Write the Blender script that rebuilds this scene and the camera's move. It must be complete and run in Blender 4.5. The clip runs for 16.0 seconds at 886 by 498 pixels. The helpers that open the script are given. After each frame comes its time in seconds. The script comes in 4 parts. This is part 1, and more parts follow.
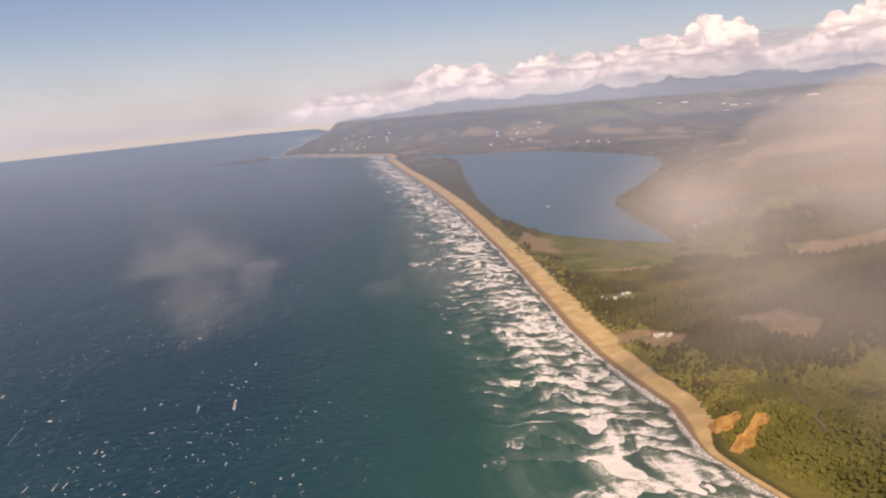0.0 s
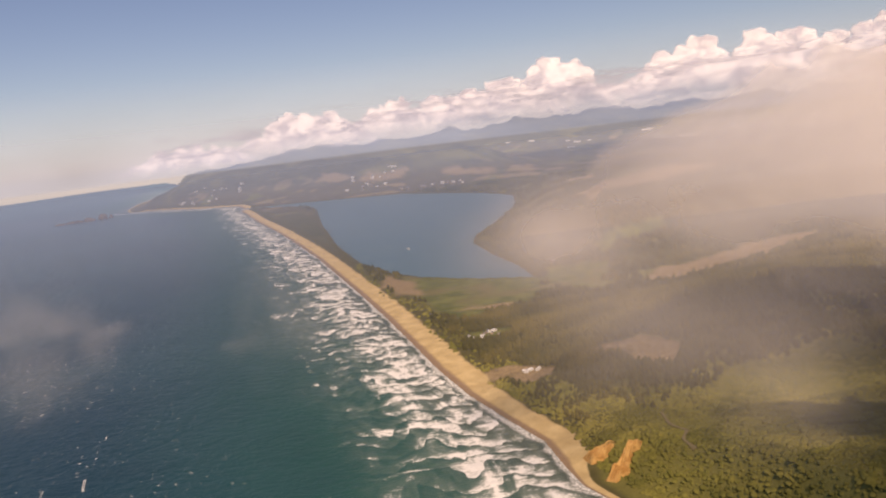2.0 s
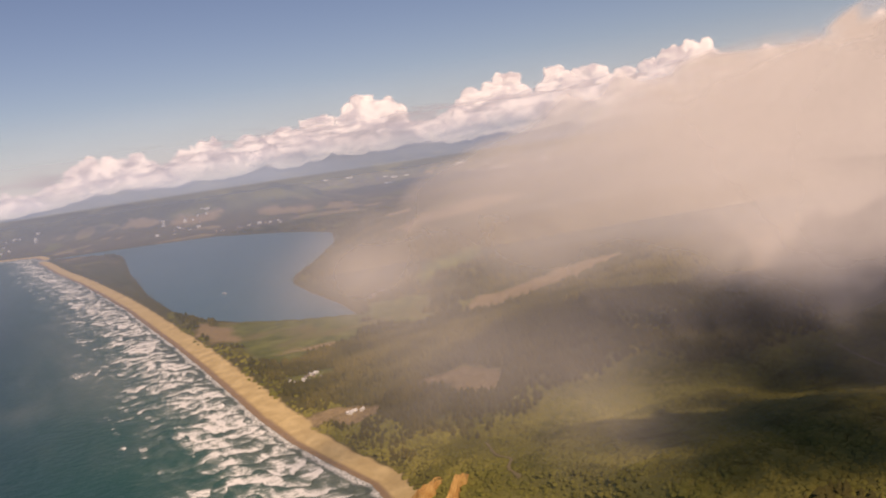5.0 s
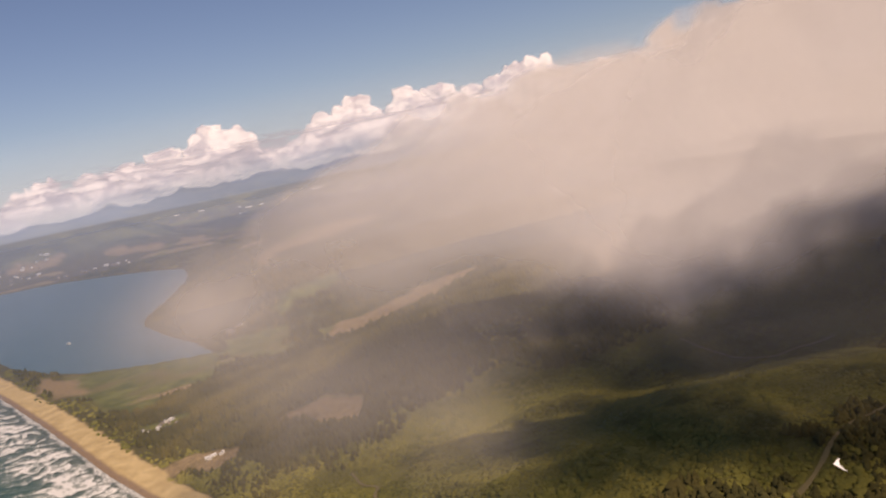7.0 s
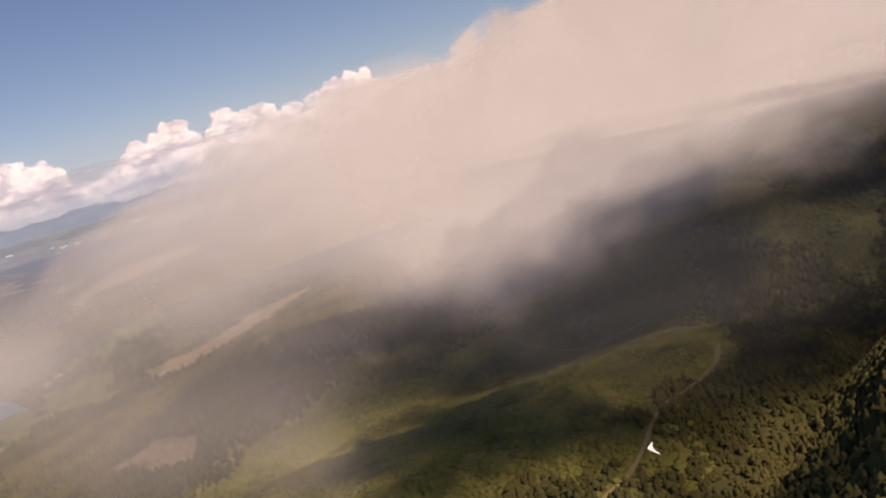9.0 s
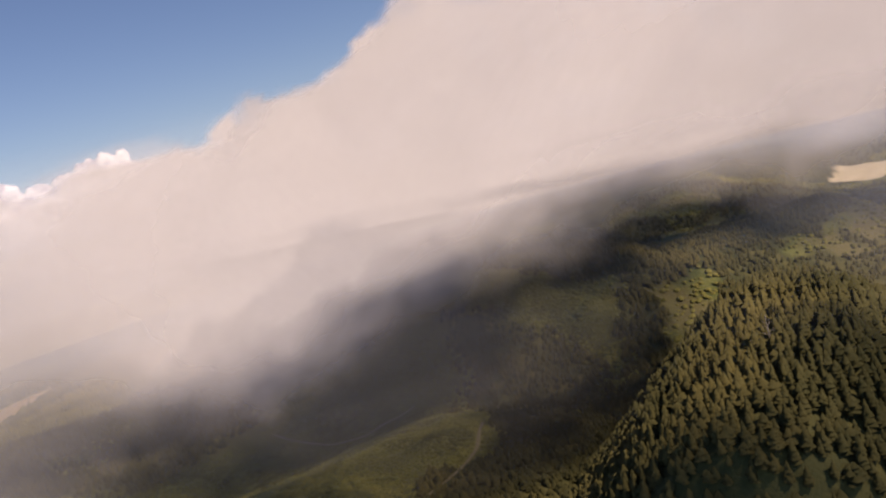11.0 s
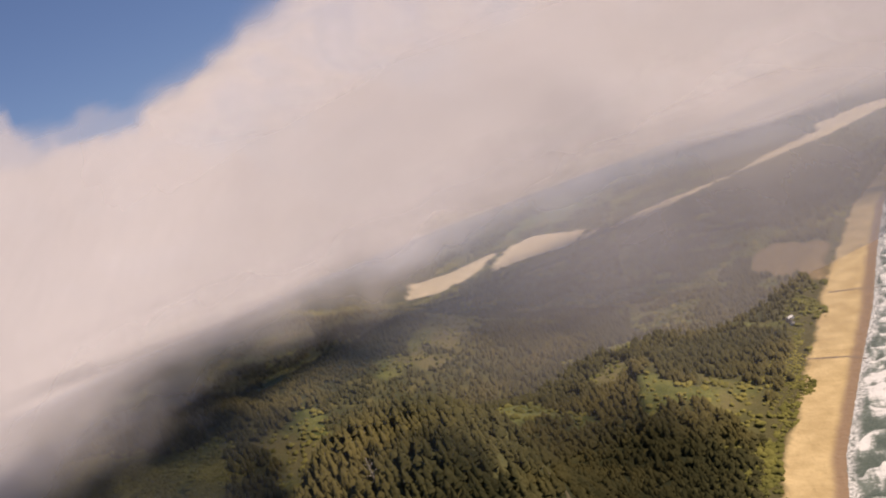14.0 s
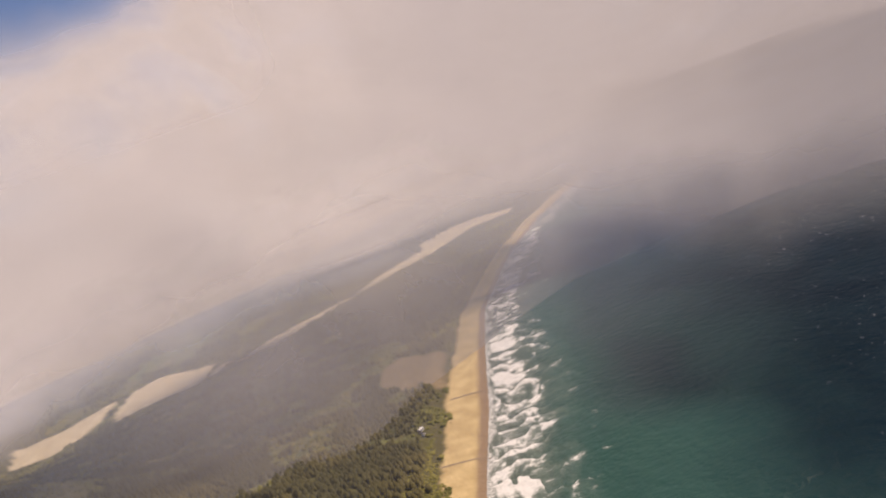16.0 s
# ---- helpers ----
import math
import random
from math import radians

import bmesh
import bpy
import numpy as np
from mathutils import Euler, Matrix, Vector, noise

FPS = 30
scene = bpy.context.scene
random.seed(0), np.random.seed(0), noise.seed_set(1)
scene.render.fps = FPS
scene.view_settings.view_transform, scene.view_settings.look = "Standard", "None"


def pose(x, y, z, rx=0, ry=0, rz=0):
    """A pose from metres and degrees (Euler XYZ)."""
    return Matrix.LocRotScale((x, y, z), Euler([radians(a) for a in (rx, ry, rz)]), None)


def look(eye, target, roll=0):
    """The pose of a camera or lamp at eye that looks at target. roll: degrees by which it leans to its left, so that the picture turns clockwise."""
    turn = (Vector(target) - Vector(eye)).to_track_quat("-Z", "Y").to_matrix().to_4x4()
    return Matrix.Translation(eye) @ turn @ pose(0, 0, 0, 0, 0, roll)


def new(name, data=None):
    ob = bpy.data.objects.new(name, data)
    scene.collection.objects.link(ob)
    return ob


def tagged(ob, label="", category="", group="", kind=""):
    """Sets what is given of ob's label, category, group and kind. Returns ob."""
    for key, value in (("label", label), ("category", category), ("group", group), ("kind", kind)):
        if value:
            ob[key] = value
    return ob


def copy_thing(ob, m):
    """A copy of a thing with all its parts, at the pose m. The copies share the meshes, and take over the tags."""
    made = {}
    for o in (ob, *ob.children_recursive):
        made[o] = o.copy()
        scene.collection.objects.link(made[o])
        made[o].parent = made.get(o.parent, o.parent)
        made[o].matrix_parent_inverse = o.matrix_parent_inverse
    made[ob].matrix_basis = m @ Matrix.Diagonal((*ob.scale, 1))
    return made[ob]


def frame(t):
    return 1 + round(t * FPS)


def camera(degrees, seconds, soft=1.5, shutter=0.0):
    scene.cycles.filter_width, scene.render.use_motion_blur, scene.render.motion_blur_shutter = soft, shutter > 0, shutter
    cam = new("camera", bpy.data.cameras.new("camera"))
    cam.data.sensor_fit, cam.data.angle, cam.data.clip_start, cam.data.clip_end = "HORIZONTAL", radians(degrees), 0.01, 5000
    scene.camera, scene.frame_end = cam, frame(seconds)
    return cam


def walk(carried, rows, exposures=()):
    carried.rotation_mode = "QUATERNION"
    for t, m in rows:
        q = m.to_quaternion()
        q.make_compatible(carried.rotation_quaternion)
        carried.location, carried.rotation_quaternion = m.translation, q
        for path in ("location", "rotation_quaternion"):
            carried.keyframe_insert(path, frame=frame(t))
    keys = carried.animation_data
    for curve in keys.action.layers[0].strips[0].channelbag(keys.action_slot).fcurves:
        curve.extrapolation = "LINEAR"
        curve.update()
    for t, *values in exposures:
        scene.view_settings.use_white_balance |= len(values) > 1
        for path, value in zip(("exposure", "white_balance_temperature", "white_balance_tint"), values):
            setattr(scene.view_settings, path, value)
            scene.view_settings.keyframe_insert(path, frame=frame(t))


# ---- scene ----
# ---------------------------------------------------------------- camera
FOV = 55.96
PATH = [
    (0, (539.12, -47.34, 148.41), (519.48, 49.06, 130.50), -4.82),
    (0.5, (538.69, -44.93, 148.10), (523.26, 52.52, 131.82), -5.63),
    (1, (538.19, -42.43, 147.79), (527.14, 55.87, 133.12), -6.48),
    (1.5, (537.70, -39.92, 147.45), (530.88, 58.83, 133.21), -6.51),
    (2, (537.26, -37.45, 147.04), (534.48, 61.47, 132.68), -6.92),
    (2.5, (537.05, -35.11, 146.61), (537.96, 63.78, 131.78), -7.07),
    (3, (537.20, -33.03, 146.21), (541.76, 65.87, 132.14), -7.44),
    (3.5, (537.85, -31.26, 145.92), (545.85, 67.54, 132.69), -7.40),
    (4, (539.02, -29.90, 145.74), (550.48, 68.58, 132.69), -7.00),
    (6.5, (547.76, -25.47, 144.88), (577.99, 68.99, 132.08), -11.67),
    (7, (549.51, -24.81, 144.72), (583.97, 68.13, 131.52), -11.76),
    (7.5, (551.30, -24.37, 144.61), (589.99, 66.70, 130.16), -12.51),
    (8, (553.17, -24.13, 144.44), (596.10, 64.83, 128.84), -14.00),
    (8.5, (555.07, -23.92, 144.17), (602.20, 62.73, 127.72), -15.05),
    (9, (556.95, -23.64, 143.88), (608.49, 60.52, 127.73), -15.66),
    (9.2, (557.69, -23.48, 143.82), (610.78, 59.71, 127.68), -15.70),
    (11.3, (565.37, -21.12, 143.33), (642.75, 41.02, 131.05), -14.98),
    (11.5, (566.18, -20.99, 143.33), (645.55, 38.72, 131.70), -15.83),
    (12, (568.39, -20.84, 143.42), (651.53, 33.43, 131.48), -15.80),
    (12.5, (570.70, -20.84, 143.53), (658.17, 26.26, 132.08), -16.80),
    (13, (573.16, -20.96, 143.66), (664.16, 19.08, 132.86), -17.95),
    (13.5, (575.64, -21.09, 143.78), (669.90, 10.62, 133.34), -19.36),
    (14, (578.04, -21.22, 143.87), (674.89, 1.00, 132.67), -20.50),
    (14.5, (580.35, -21.43, 143.95), (679.14, -9.46, 134.12), -21.31),
    (15, (582.52, -21.67, 144.04), (682.01, -20.57, 134.06), -20.94),
    (15.5, (584.45, -22.00, 144.14), (683.16, -33.05, 132.58), -20.96),
    (16, (586.22, -22.49, 144.22), (682.47, -46.18, 130.98), -22.46),
]
cam = camera(FOV, 16.0, soft=2.05)
walk(cam, [(t, look(eye, target, roll)) for t, eye, target, roll in PATH],
     exposures=[(0.0, 0.07, 7750, 32), (3.5, -0.06, 8050, 32), (8.0, -0.12, 7450, 30), (9.2, 0.0, 7300, 30), (11.5, 0.10, 6850, 28), (14.5, 0.08, 6800, 28), (16.0, 0.06, 6950, 28)])

# ---------------------------------------------------------------- world and sun
SUN_AZ, SUN_EL = 165.0, 50.0
world = bpy.data.worlds.new("sky")
scene.world = world
world.use_nodes = True
wn = world.node_tree
sky = wn.nodes.new("ShaderNodeTexSky")
sky.sky_type = "NISHITA"
sky.sun_disc = False
sky.sun_elevation = radians(SUN_EL)
sky.sun_rotation = radians(SUN_AZ)
sky.altitude = 300
sky.air_density, sky.dust_density, sky.ozone_density = 1.0, 0.0, 6.0
wn.nodes["Background"].inputs["Strength"].default_value = 0.078
wn.links.new(sky.outputs["Color"], wn.nodes["Background"].inputs["Color"])
sun = bpy.data.lights.new("sun", "SUN")
sun.energy, sun.angle, sun.color = 4.75, radians(0.55), (1.0, 0.885, 0.69)
a, e = radians(SUN_AZ), radians(SUN_EL)  # bearing and height of the sun
sun_from = Vector((math.sin(a) * math.cos(e), math.cos(a) * math.cos(e), math.sin(e)))
sun_ob = new("sun", sun)
sun_ob.matrix_world = look(sun_from * 3000, (0, 0, 0))


# ---------------------------------------------------------------- material helpers
class Mat:
    """A small writer of node materials."""

    def __init__(self, name):
        self.m = bpy.data.materials.new(name)
        self.m.use_nodes = True
        self.t = self.m.node_tree
        self.p = self.t.nodes["Principled BSDF"]
        self.out = self.t.nodes["Material Output"]

    def node(self, kind, **kw):
        n = self.t.nodes.new("ShaderNode" + kind)
        for k, v in kw.items():
            setattr(n, k, v)
        return n

    def put(self, socket, v):
        if isinstance(v, bpy.types.NodeSocket):
            self.t.links.new(v, socket)
        elif isinstance(v, tuple) and len(v) == 3 and socket.type == "RGBA":
            socket.default_value = (*v, 1)
        else:
            socket.default_value = v

    def attr(self, name):
        return self.node("Attribute", attribute_name=name).outputs["Fac"]

    def pos(self):
        return self.node("NewGeometry").outputs["Position"]

    def noise(self, scale, detail=4, vec=None, rough=0.55, dist=0.0):
        n = self.node("TexNoise")
        self.put(n.inputs["Vector"], vec if vec is not None else self.pos())
        for k, v in (("Scale", scale), ("Detail", detail), ("Roughness", rough), ("Distortion", dist)):
            n.inputs[k].default_value = v
        return n.outputs["Fac"]

    def math(self, op, a, b=0.0, c=None):
        n = self.node("Math", operation=op)
        self.put(n.inputs[0], a)
        self.put(n.inputs[1], b)
        if c is not None:
            self.put(n.inputs[2], c)
        return n.outputs[0]

    def ramp(self, v, lo, hi, a=0.0, b=1.0):
        n = self.node("MapRange", interpolation_type="SMOOTHSTEP")
        for k, x in (("Value", v), ("From Min", lo), ("From Max", hi), ("To Min", a), ("To Max", b)):
            self.put(n.inputs[k], x)
        return n.outputs[0]

    def mix(self, f, a, b):
        n = self.node("Mix", data_type="RGBA")
        self.put(n.inputs["Factor"], f)
        self.put(n.inputs[6], a)
        self.put(n.inputs[7], b)
        return n.outputs[2]

    def vec(self, x, y, z):
        n = self.node("CombineXYZ")
        for i, v in enumerate((x, y, z)):
            self.put(n.inputs[i], v)
        return n.outputs[0]

    def bump(self, h, strength=0.5, dist=1.0):
        n = self.node("Bump")
        n.inputs["Strength"].default_value = strength
        n.inputs["Distance"].default_value = dist
        self.put(n.inputs["Height"], h)
        return n.outputs[0]

    def set(self, **kw):
        for k, v in kw.items():
            self.put(self.p.inputs[k.replace("_", " ")], v)
        return self


def plain(name, color, rough=0.8, var=0.25, scale=0.6, metal=0.0):
    """A plain paint or cloth with a little mottling."""
    m = Mat(name)
    n = m.noise(scale, 5)
    dark = tuple(c * (1 - var) for c in color)
    m.set(Base_Color=m.mix(n, dark, color), Roughness=rough, Metallic=metal)
    return m.m


def big_mesh(name, verts, faces, material):
    """One mesh from large arrays of equal-sized faces."""
    v, f = np.asarray(verts, np.float32), np.asarray(faces, np.int32)
    k = f.shape[1]
    me = bpy.data.meshes.new(name)
    me.vertices.add(len(v))
    me.vertices.foreach_set("co", v.ravel())
    me.loops.add(f.size)
    me.loops.foreach_set("vertex_index", f.ravel())
    me.polygons.add(len(f))
    me.polygons.foreach_set("loop_start", np.arange(0, f.size, k, dtype=np.int32))
    me.polygons.foreach_set("loop_total", np.full(len(f), k, np.int32))
    me.update(calc_edges=True)
    me.materials.append(material)
    return new(name, me)


def point_attr(ob, name, values):
    ob.data.attributes.new(name, "FLOAT", "POINT").data.foreach_set("value", np.asarray(values, np.float32))


def part(name, bm, material, parent, label=""):
    me = bpy.data.meshes.new(name)
    bm.to_mesh(me)
    bm.free()
    me.materials.append(material)
    ob = new(name, me)
    ob.parent = parent
    if label:
        tagged(ob, label=label)
    return ob


# ---------------------------------------------------------------- the lie of the land
CX, CY, CZ = 562.0, -28.0, 145.0
COAST = np.array([(-1500, 5600), (-900, 4300), (-730, 3500), (-640, 3000), (-560, 2700), (-500, 2560), (-360, 2480),
                  (-200, 2330), (-72, 2244), (-30, 2140), (-14, 2045), (32, 1916), (120, 1660), (217, 1400),
                  (290, 1190), (350, 1010), (395, 862), (431, 745), (465, 630), (490, 540), (512, 460), (530, 405),
                  (548, 362), (563, 328), (568, 300), (573, 278), (584, 258), (604, 222), (628, 150), (650, 80),
                  (672, 20), (712, -38), (766, -52), (815, -50), (862, -62), (932, -88), (1002, -115), (1096, -147), (1213, -189),
                  (1345, -257), (1420, -301), (1536, -381), (1650, -475), (1780, -600), (2300, -1250), (4200, -4300)], float)
LAND = np.vstack([COAST, [(9000, -4300), (9000, 9000), (-1500, 9000)]])
BAY = np.array([(-60, 2085), (40, 2062), (120, 2000), (195, 1890), (222, 1780), (285, 1450), (360, 1115), (410, 940),
                (457, 838), (491, 792), (546, 750), (598, 724), (590, 790), (564, 900), (547, 1000), (552, 1070),
                (575, 1150), (632, 1410), (640, 1600), (580, 1740), (509, 1840), (399, 1980), (343, 2010), (271, 2035),
                (170, 2070), (50, 2098), (-60, 2125)], float)


def inside(poly, x, y):
    r = np.zeros(x.shape, bool)
    for (x0, y0), (x1, y1) in zip(poly, np.roll(poly, -1, 0)):
        if y0 != y1:
            r ^= ((y0 > y) != (y1 > y)) & (x < (x1 - x0) * (y - y0) / (y1 - y0) + x0)
    return r


def line_dist(line, x, y):
    """Distance to a polyline, and the way along it to the nearest place."""
    best, along, run = np.full(x.shape, 1e9), np.zeros(x.shape), 0.0
    for (x0, y0), (x1, y1) in zip(line[:-1], line[1:]):
        n = math.hypot(x1 - x0, y1 - y0)
        u = np.clip(((x - x0) * (x1 - x0) + (y - y0) * (y1 - y0)) / n ** 2, 0, 1)
        d = np.hypot(x - x0 - u * (x1 - x0), y - y0 - u * (y1 - y0))
        w = d < best
        best, along = np.where(w, d, best), np.where(w, run + u * n, along)
        run += n
    return best, along


def beach_share(x, y):
    """The beach narrows towards the cape and widens south of it."""
    return np.interp(x, [900, 1040, 1140, 1290], [1.0, 0.76, 0.9, 1.05]) + 0.45 * np.clip((440 - y) / 70, 0, 1) * (x < 700)


def shore(x, y):
    """Metres inland of the sea's edge (below nought: offshore), the same for the lagoon, and the way along the coast."""
    d, s = line_dist(COAST, x, y)
    d = np.where(inside(LAND, x, y), d, -d)
    b, _ = line_dist(np.vstack([BAY, BAY[:1]]), x, y)
    b = np.where(inside(BAY, x, y), -b, b)
    return d, b, s


def value_noise(x, y, size, seed):
    """Smooth noise in -1..1 on a lattice of that size."""
    g = np.random.RandomState(seed).uniform(-1, 1, (257, 257))
    u, v = x / size, y / size
    i, j = np.floor(u).astype(int), np.floor(v).astype(int)
    f, h = u - i, v - j
    f, h = f * f * (3 - 2 * f), h * h * (3 - 2 * h)
    i, j = i % 256, j % 256
    return (g[i, j] * (1 - f) + g[i + 1, j] * f) * (1 - h) + (g[i, j + 1] * (1 - f) + g[i + 1, j + 1] * f) * h


def fractal(x, y, size, seed, octaves=4):
    return sum(value_noise(x, y, size / 2 ** k, seed + k) * 0.5 ** k for k in range(octaves))


# ridges: two ends, half width, height
RIDGES = [(690, 205, 750, 190, 105, 27), (930, 450, 1120, 470, 100, 42), (980, 205, 1080, 150, 85, 36),
          (930, -5, 985, -12, 60, 15), (1120, 240, 1320, 330, 120, 22),
          (720, 440, 960, 620, 110, 28), (690, 860, 930, 1110, 120, 42), (930, 1110, 1500, 1450, 260, 62),
          (1100, 560, 1500, 760, 170, 55), (-250, 2640, 520, 2500, 190, 76), (520, 2560, 1100, 2850, 260, 22),
          (1250, 350, 1700, 520, 170, 34), (1900, 300, 2900, 200, 420, 48), (1800, 1200, 2600, 900, 420, 60)]


# spurs that climb along their length: one end and its height, the other end and its height, half width
SPURS = [(752, 360, 13, 806, 338, 32, 70), (806, 338, 32, 850, 326, 45, 75), (850, 326, 45, 900, 298, 56, 80), (900, 298, 56, 960, 245, 58, 85),
         (728, 42, 66, 778, 58, 76, 60), (778, 58, 76, 800, 64, 62, 60), (850, 98, 36, 905, 74, 28, 60)]


def spur(x, y, x0, y0, h0, x1, y1, h1, w):
    n = math.hypot(x1 - x0, y1 - y0)
    u = np.clip(((x - x0) * (x1 - x0) + (y - y0) * (y1 - y0)) / n ** 2, 0, 1)
    d = np.hypot(x - x0 - u * (x1 - x0), y - y0 - u * (y1 - y0))
    return (h0 + (h1 - h0) * u) * np.exp(-(d / w) ** 2)


def hill_height(x, y):
    h = np.zeros(x.shape)
    for x0, y0, x1, y1, w, top in RIDGES:
        d, _ = line_dist([(x0, y0), (x1, y1)], x, y)
        h = np.maximum(h, top * np.exp(-(d / w) ** 2)) + 0.18 * np.minimum(h, top * np.exp(-(d / w) ** 2))
    h = np.maximum(h, np.max([spur(x, y, *q) for q in SPURS], 0)) + 0.1 * h
    r = np.hypot(x - CX, y - CY)
    az = np.degrees(np.arctan2(x - CX, y - CY))
    far = np.clip((r - 3300) / 1200, 0, 1)
    far = far * far * (3 - 2 * far)
    crest = 108 + 12 * np.sin(az * 0.16 + 0.6) + 9 * np.sin(az * 0.37) + 16 * value_noise(az, 0 * az, 2.2, 71) + 8 * value_noise(az, 0 * az, 0.8, 75)
    h += far * crest * np.clip((az + 23.5) / 12, 0.06, 1)
    h *= 1 + 0.16 * fractal(x, y, 110, 5)
    h = h + 1.6 * fractal(x, y, 45, 11, 3) * np.clip(h / 12, 0.1, 1)
    plain_ = np.clip((x - 1270) / 120, 0, 1) * np.clip((330 - y) / 90, 0, 1) * np.clip((2100 - x) / 200, 0, 1)
    return h * (1 - plain_) - 1.6 * plain_


def ground_height(x, y, full=False):
    d, b, s = shore(x, y)
    land = np.minimum(d * beach_share(x, y), b)
    dry = d * beach_share(x, y)
    r = np.clip(dry / 26, 0, 1)
    beach = 2.4 * r + 1.6 * np.exp(-((dry - 32) / 7) ** 2)
    rise = np.clip((land - 24) / 55, 0, 1)
    bluff = np.clip((land - 24) / 26, 0, 1)
    steep = np.clip(1 - np.hypot(x - 660, y - 190) / 260, 0, 1)
    rise = rise + (bluff - rise) * np.clip(steep * 2, 0, 1)
    z = beach + rise * (2 + hill_height(x, y)) + 0.5 * rise * fractal(x, y, 16, 31, 2)
    z = np.where(d < 0, np.maximum(d * 0.05, -4), z)
    z = np.where(b < 6, np.minimum(z, np.maximum(b * 0.18, -2.5)), z)
    return (z, d, b, s) if full else z


def soft_poly(poly, x, y, edge, rag=None):
    """1 inside an outline, falling to 0 over a ragged edge."""
    p = np.array(poly, float)
    d, _ = line_dist(np.vstack([p, p[:1]]), x, y)
    d = np.where(inside(p, x, y), d, -d) + (edge * 1.2 if rag is None else rag) * fractal(x, y, edge * 5, 41, 3)
    return np.clip(d / edge + 0.5, 0, 1)


MEADOWS = [[(470, 800), (595, 715), (600, 640), (575, 600), (540, 580), (505, 605), (480, 690)],
           [(600, 640), (650, 620), (660, 700), (612, 760)], [(1090, 120), (1120, 95), (1180, 140), (1160, 190), (1110, 165)],
           [(964, 30), (980, 10), (956, -2), (946, 16)], [(1046, -2), (1090, -20), (1086, -44), (1047, -30), (1000, -12)], [(938, -28), (922, -44), (898, -56), (876, -42), (906, -26)],
           [(1160, 4), (1158, -18), (1105, -68), (1092, -58), (1124, -16)],
           [(1040, 124), (1064, 122), (1120, 112), (1092, 96), (1046, 104)], [(743, 25), (747, 24), (753, 19), (751, 18), (746, 21)], [(659, 757), (722, 783), (758, 808), (716, 760), (665, 731)], [(530, 502), (556, 500), (560, 522), (532, 528)], [(1165, 255), (1230, 250), (1250, 310), (1190, 330)],
           [(1110, 30), (1150, -2), (1170, 6), (1120, 40)],
           [(1650, 60), (1800, 30), (1830, 120), (1700, 150)]]
CLEARINGS = [[(608, 425), (629, 422), (645, 398), (635, 380), (622, 394)], [(560, 414), (575, 417), (572, 397), (560, 394)],
             [(800, 428), (835, 472), (894, 530), (985, 500), (985, 420), (900, 440), (850, 440)], [(689, 657), (746, 680), (817, 729), (872, 740), (787, 652), (727, 604), (680, 601)],
             [(657, 1045), (697, 1103), (743, 1160), (769, 1097), (863, 1014), (804, 1012), (753, 1015), (675, 840)],
             [(726, 1622), (783, 1778), (869, 1866), (791, 1669)], [(700, 2203), (756, 2203), (760, 2240), (690, 2240)],
             [(1189, -106), (1132, -130), (1066, -108), (1112, -84), (1158, -86)],
             [(520, 605), (560, 590), (566, 602), (530, 616)], [(455, 800), (480, 760), (492, 690), (474, 700), (452, 770)],
             [(545, 425), (566, 428), (562, 442), (543, 438)], [(250, 2300), (380, 2290), (400, 2350), (280, 2370)],
             [(480, 2250), (620, 2210), (650, 2260), (500, 2300)], [(120, 2380), (220, 2340), (240, 2400), (140, 2440)],
             [(760, 1700), (900, 1640), (930, 1720), (800, 1780)], [(900, 1900), (1060, 1820), (1080, 1900), (950, 1960)]]
DUNES = [[(1446, 236), (1535, 250), (1540, 214), (1540, 198), (1572, 165), (1576, 148), (1500, 154), (1442, 170), (1428, 192)],
         [(1572, 132), (1592, 128), (1602, 96), (1562, 66), (1526, 30), (1488, 38), (1453, 48), (1458, 98), (1450, 136), (1500, 140)],
         [(1470, 24), (1498, 18), (1490, 34), (1466, 38)],
         [(1474, 8), (1524, -36), (1552, -97), (1566, -146), (1550, -130), (1522, -90), (1478, -38)],
         [(1561, -144), (1637, -194), (1690, -268), (1758, -280), (1793, -342), (1778, -386), (1717, -414), (1680, -400), (1692, -342), (1620, -254), (1588, -186)]]
ROADS = [[(781, 304), (784, 291), (789, 274), (800, 262), (826, 252)],
         [(616, 325), (615, 304), (620, 295), (614, 282), (616, 268)],
         [(680, 144), (691, 148), (700, 148), (720, 156), (731, 163), (740, 166), (751, 166), (779, 177), (805, 195)],
         [(738, 25), (744, 23), (755, 20), (766, 16), (774, 15), (779, 18), (782, 24)]]


def brushy(x, y):
    """Above nought where low scrub grows in place of conifers."""
    g = 0.9 * np.exp(-((x - 690) ** 2 + (y - 240) ** 2) / 105 ** 2) + 0.75 * np.exp(-((x - 790) ** 2 + (y - 290) ** 2) / 110 ** 2)
    return g + 0.55 * fractal(x, y, 70, 321, 3) - 0.42


def masks(x, y):
    m = np.max([soft_poly(p, x, y, 5) for p in MEADOWS], 0)
    c = np.max([soft_poly(p, x, y, 6) for p in CLEARINGS], 0)
    q = np.max([soft_poly(p, x, y, 2.5) for p in DUNES], 0)
    glade = np.clip((fractal(x, y, 27, 811, 4) - 0.34) * 7, 0, 0.9) * (x > 900) * (y < 210) * (y > -120)
    return np.maximum(m, glade), c, q


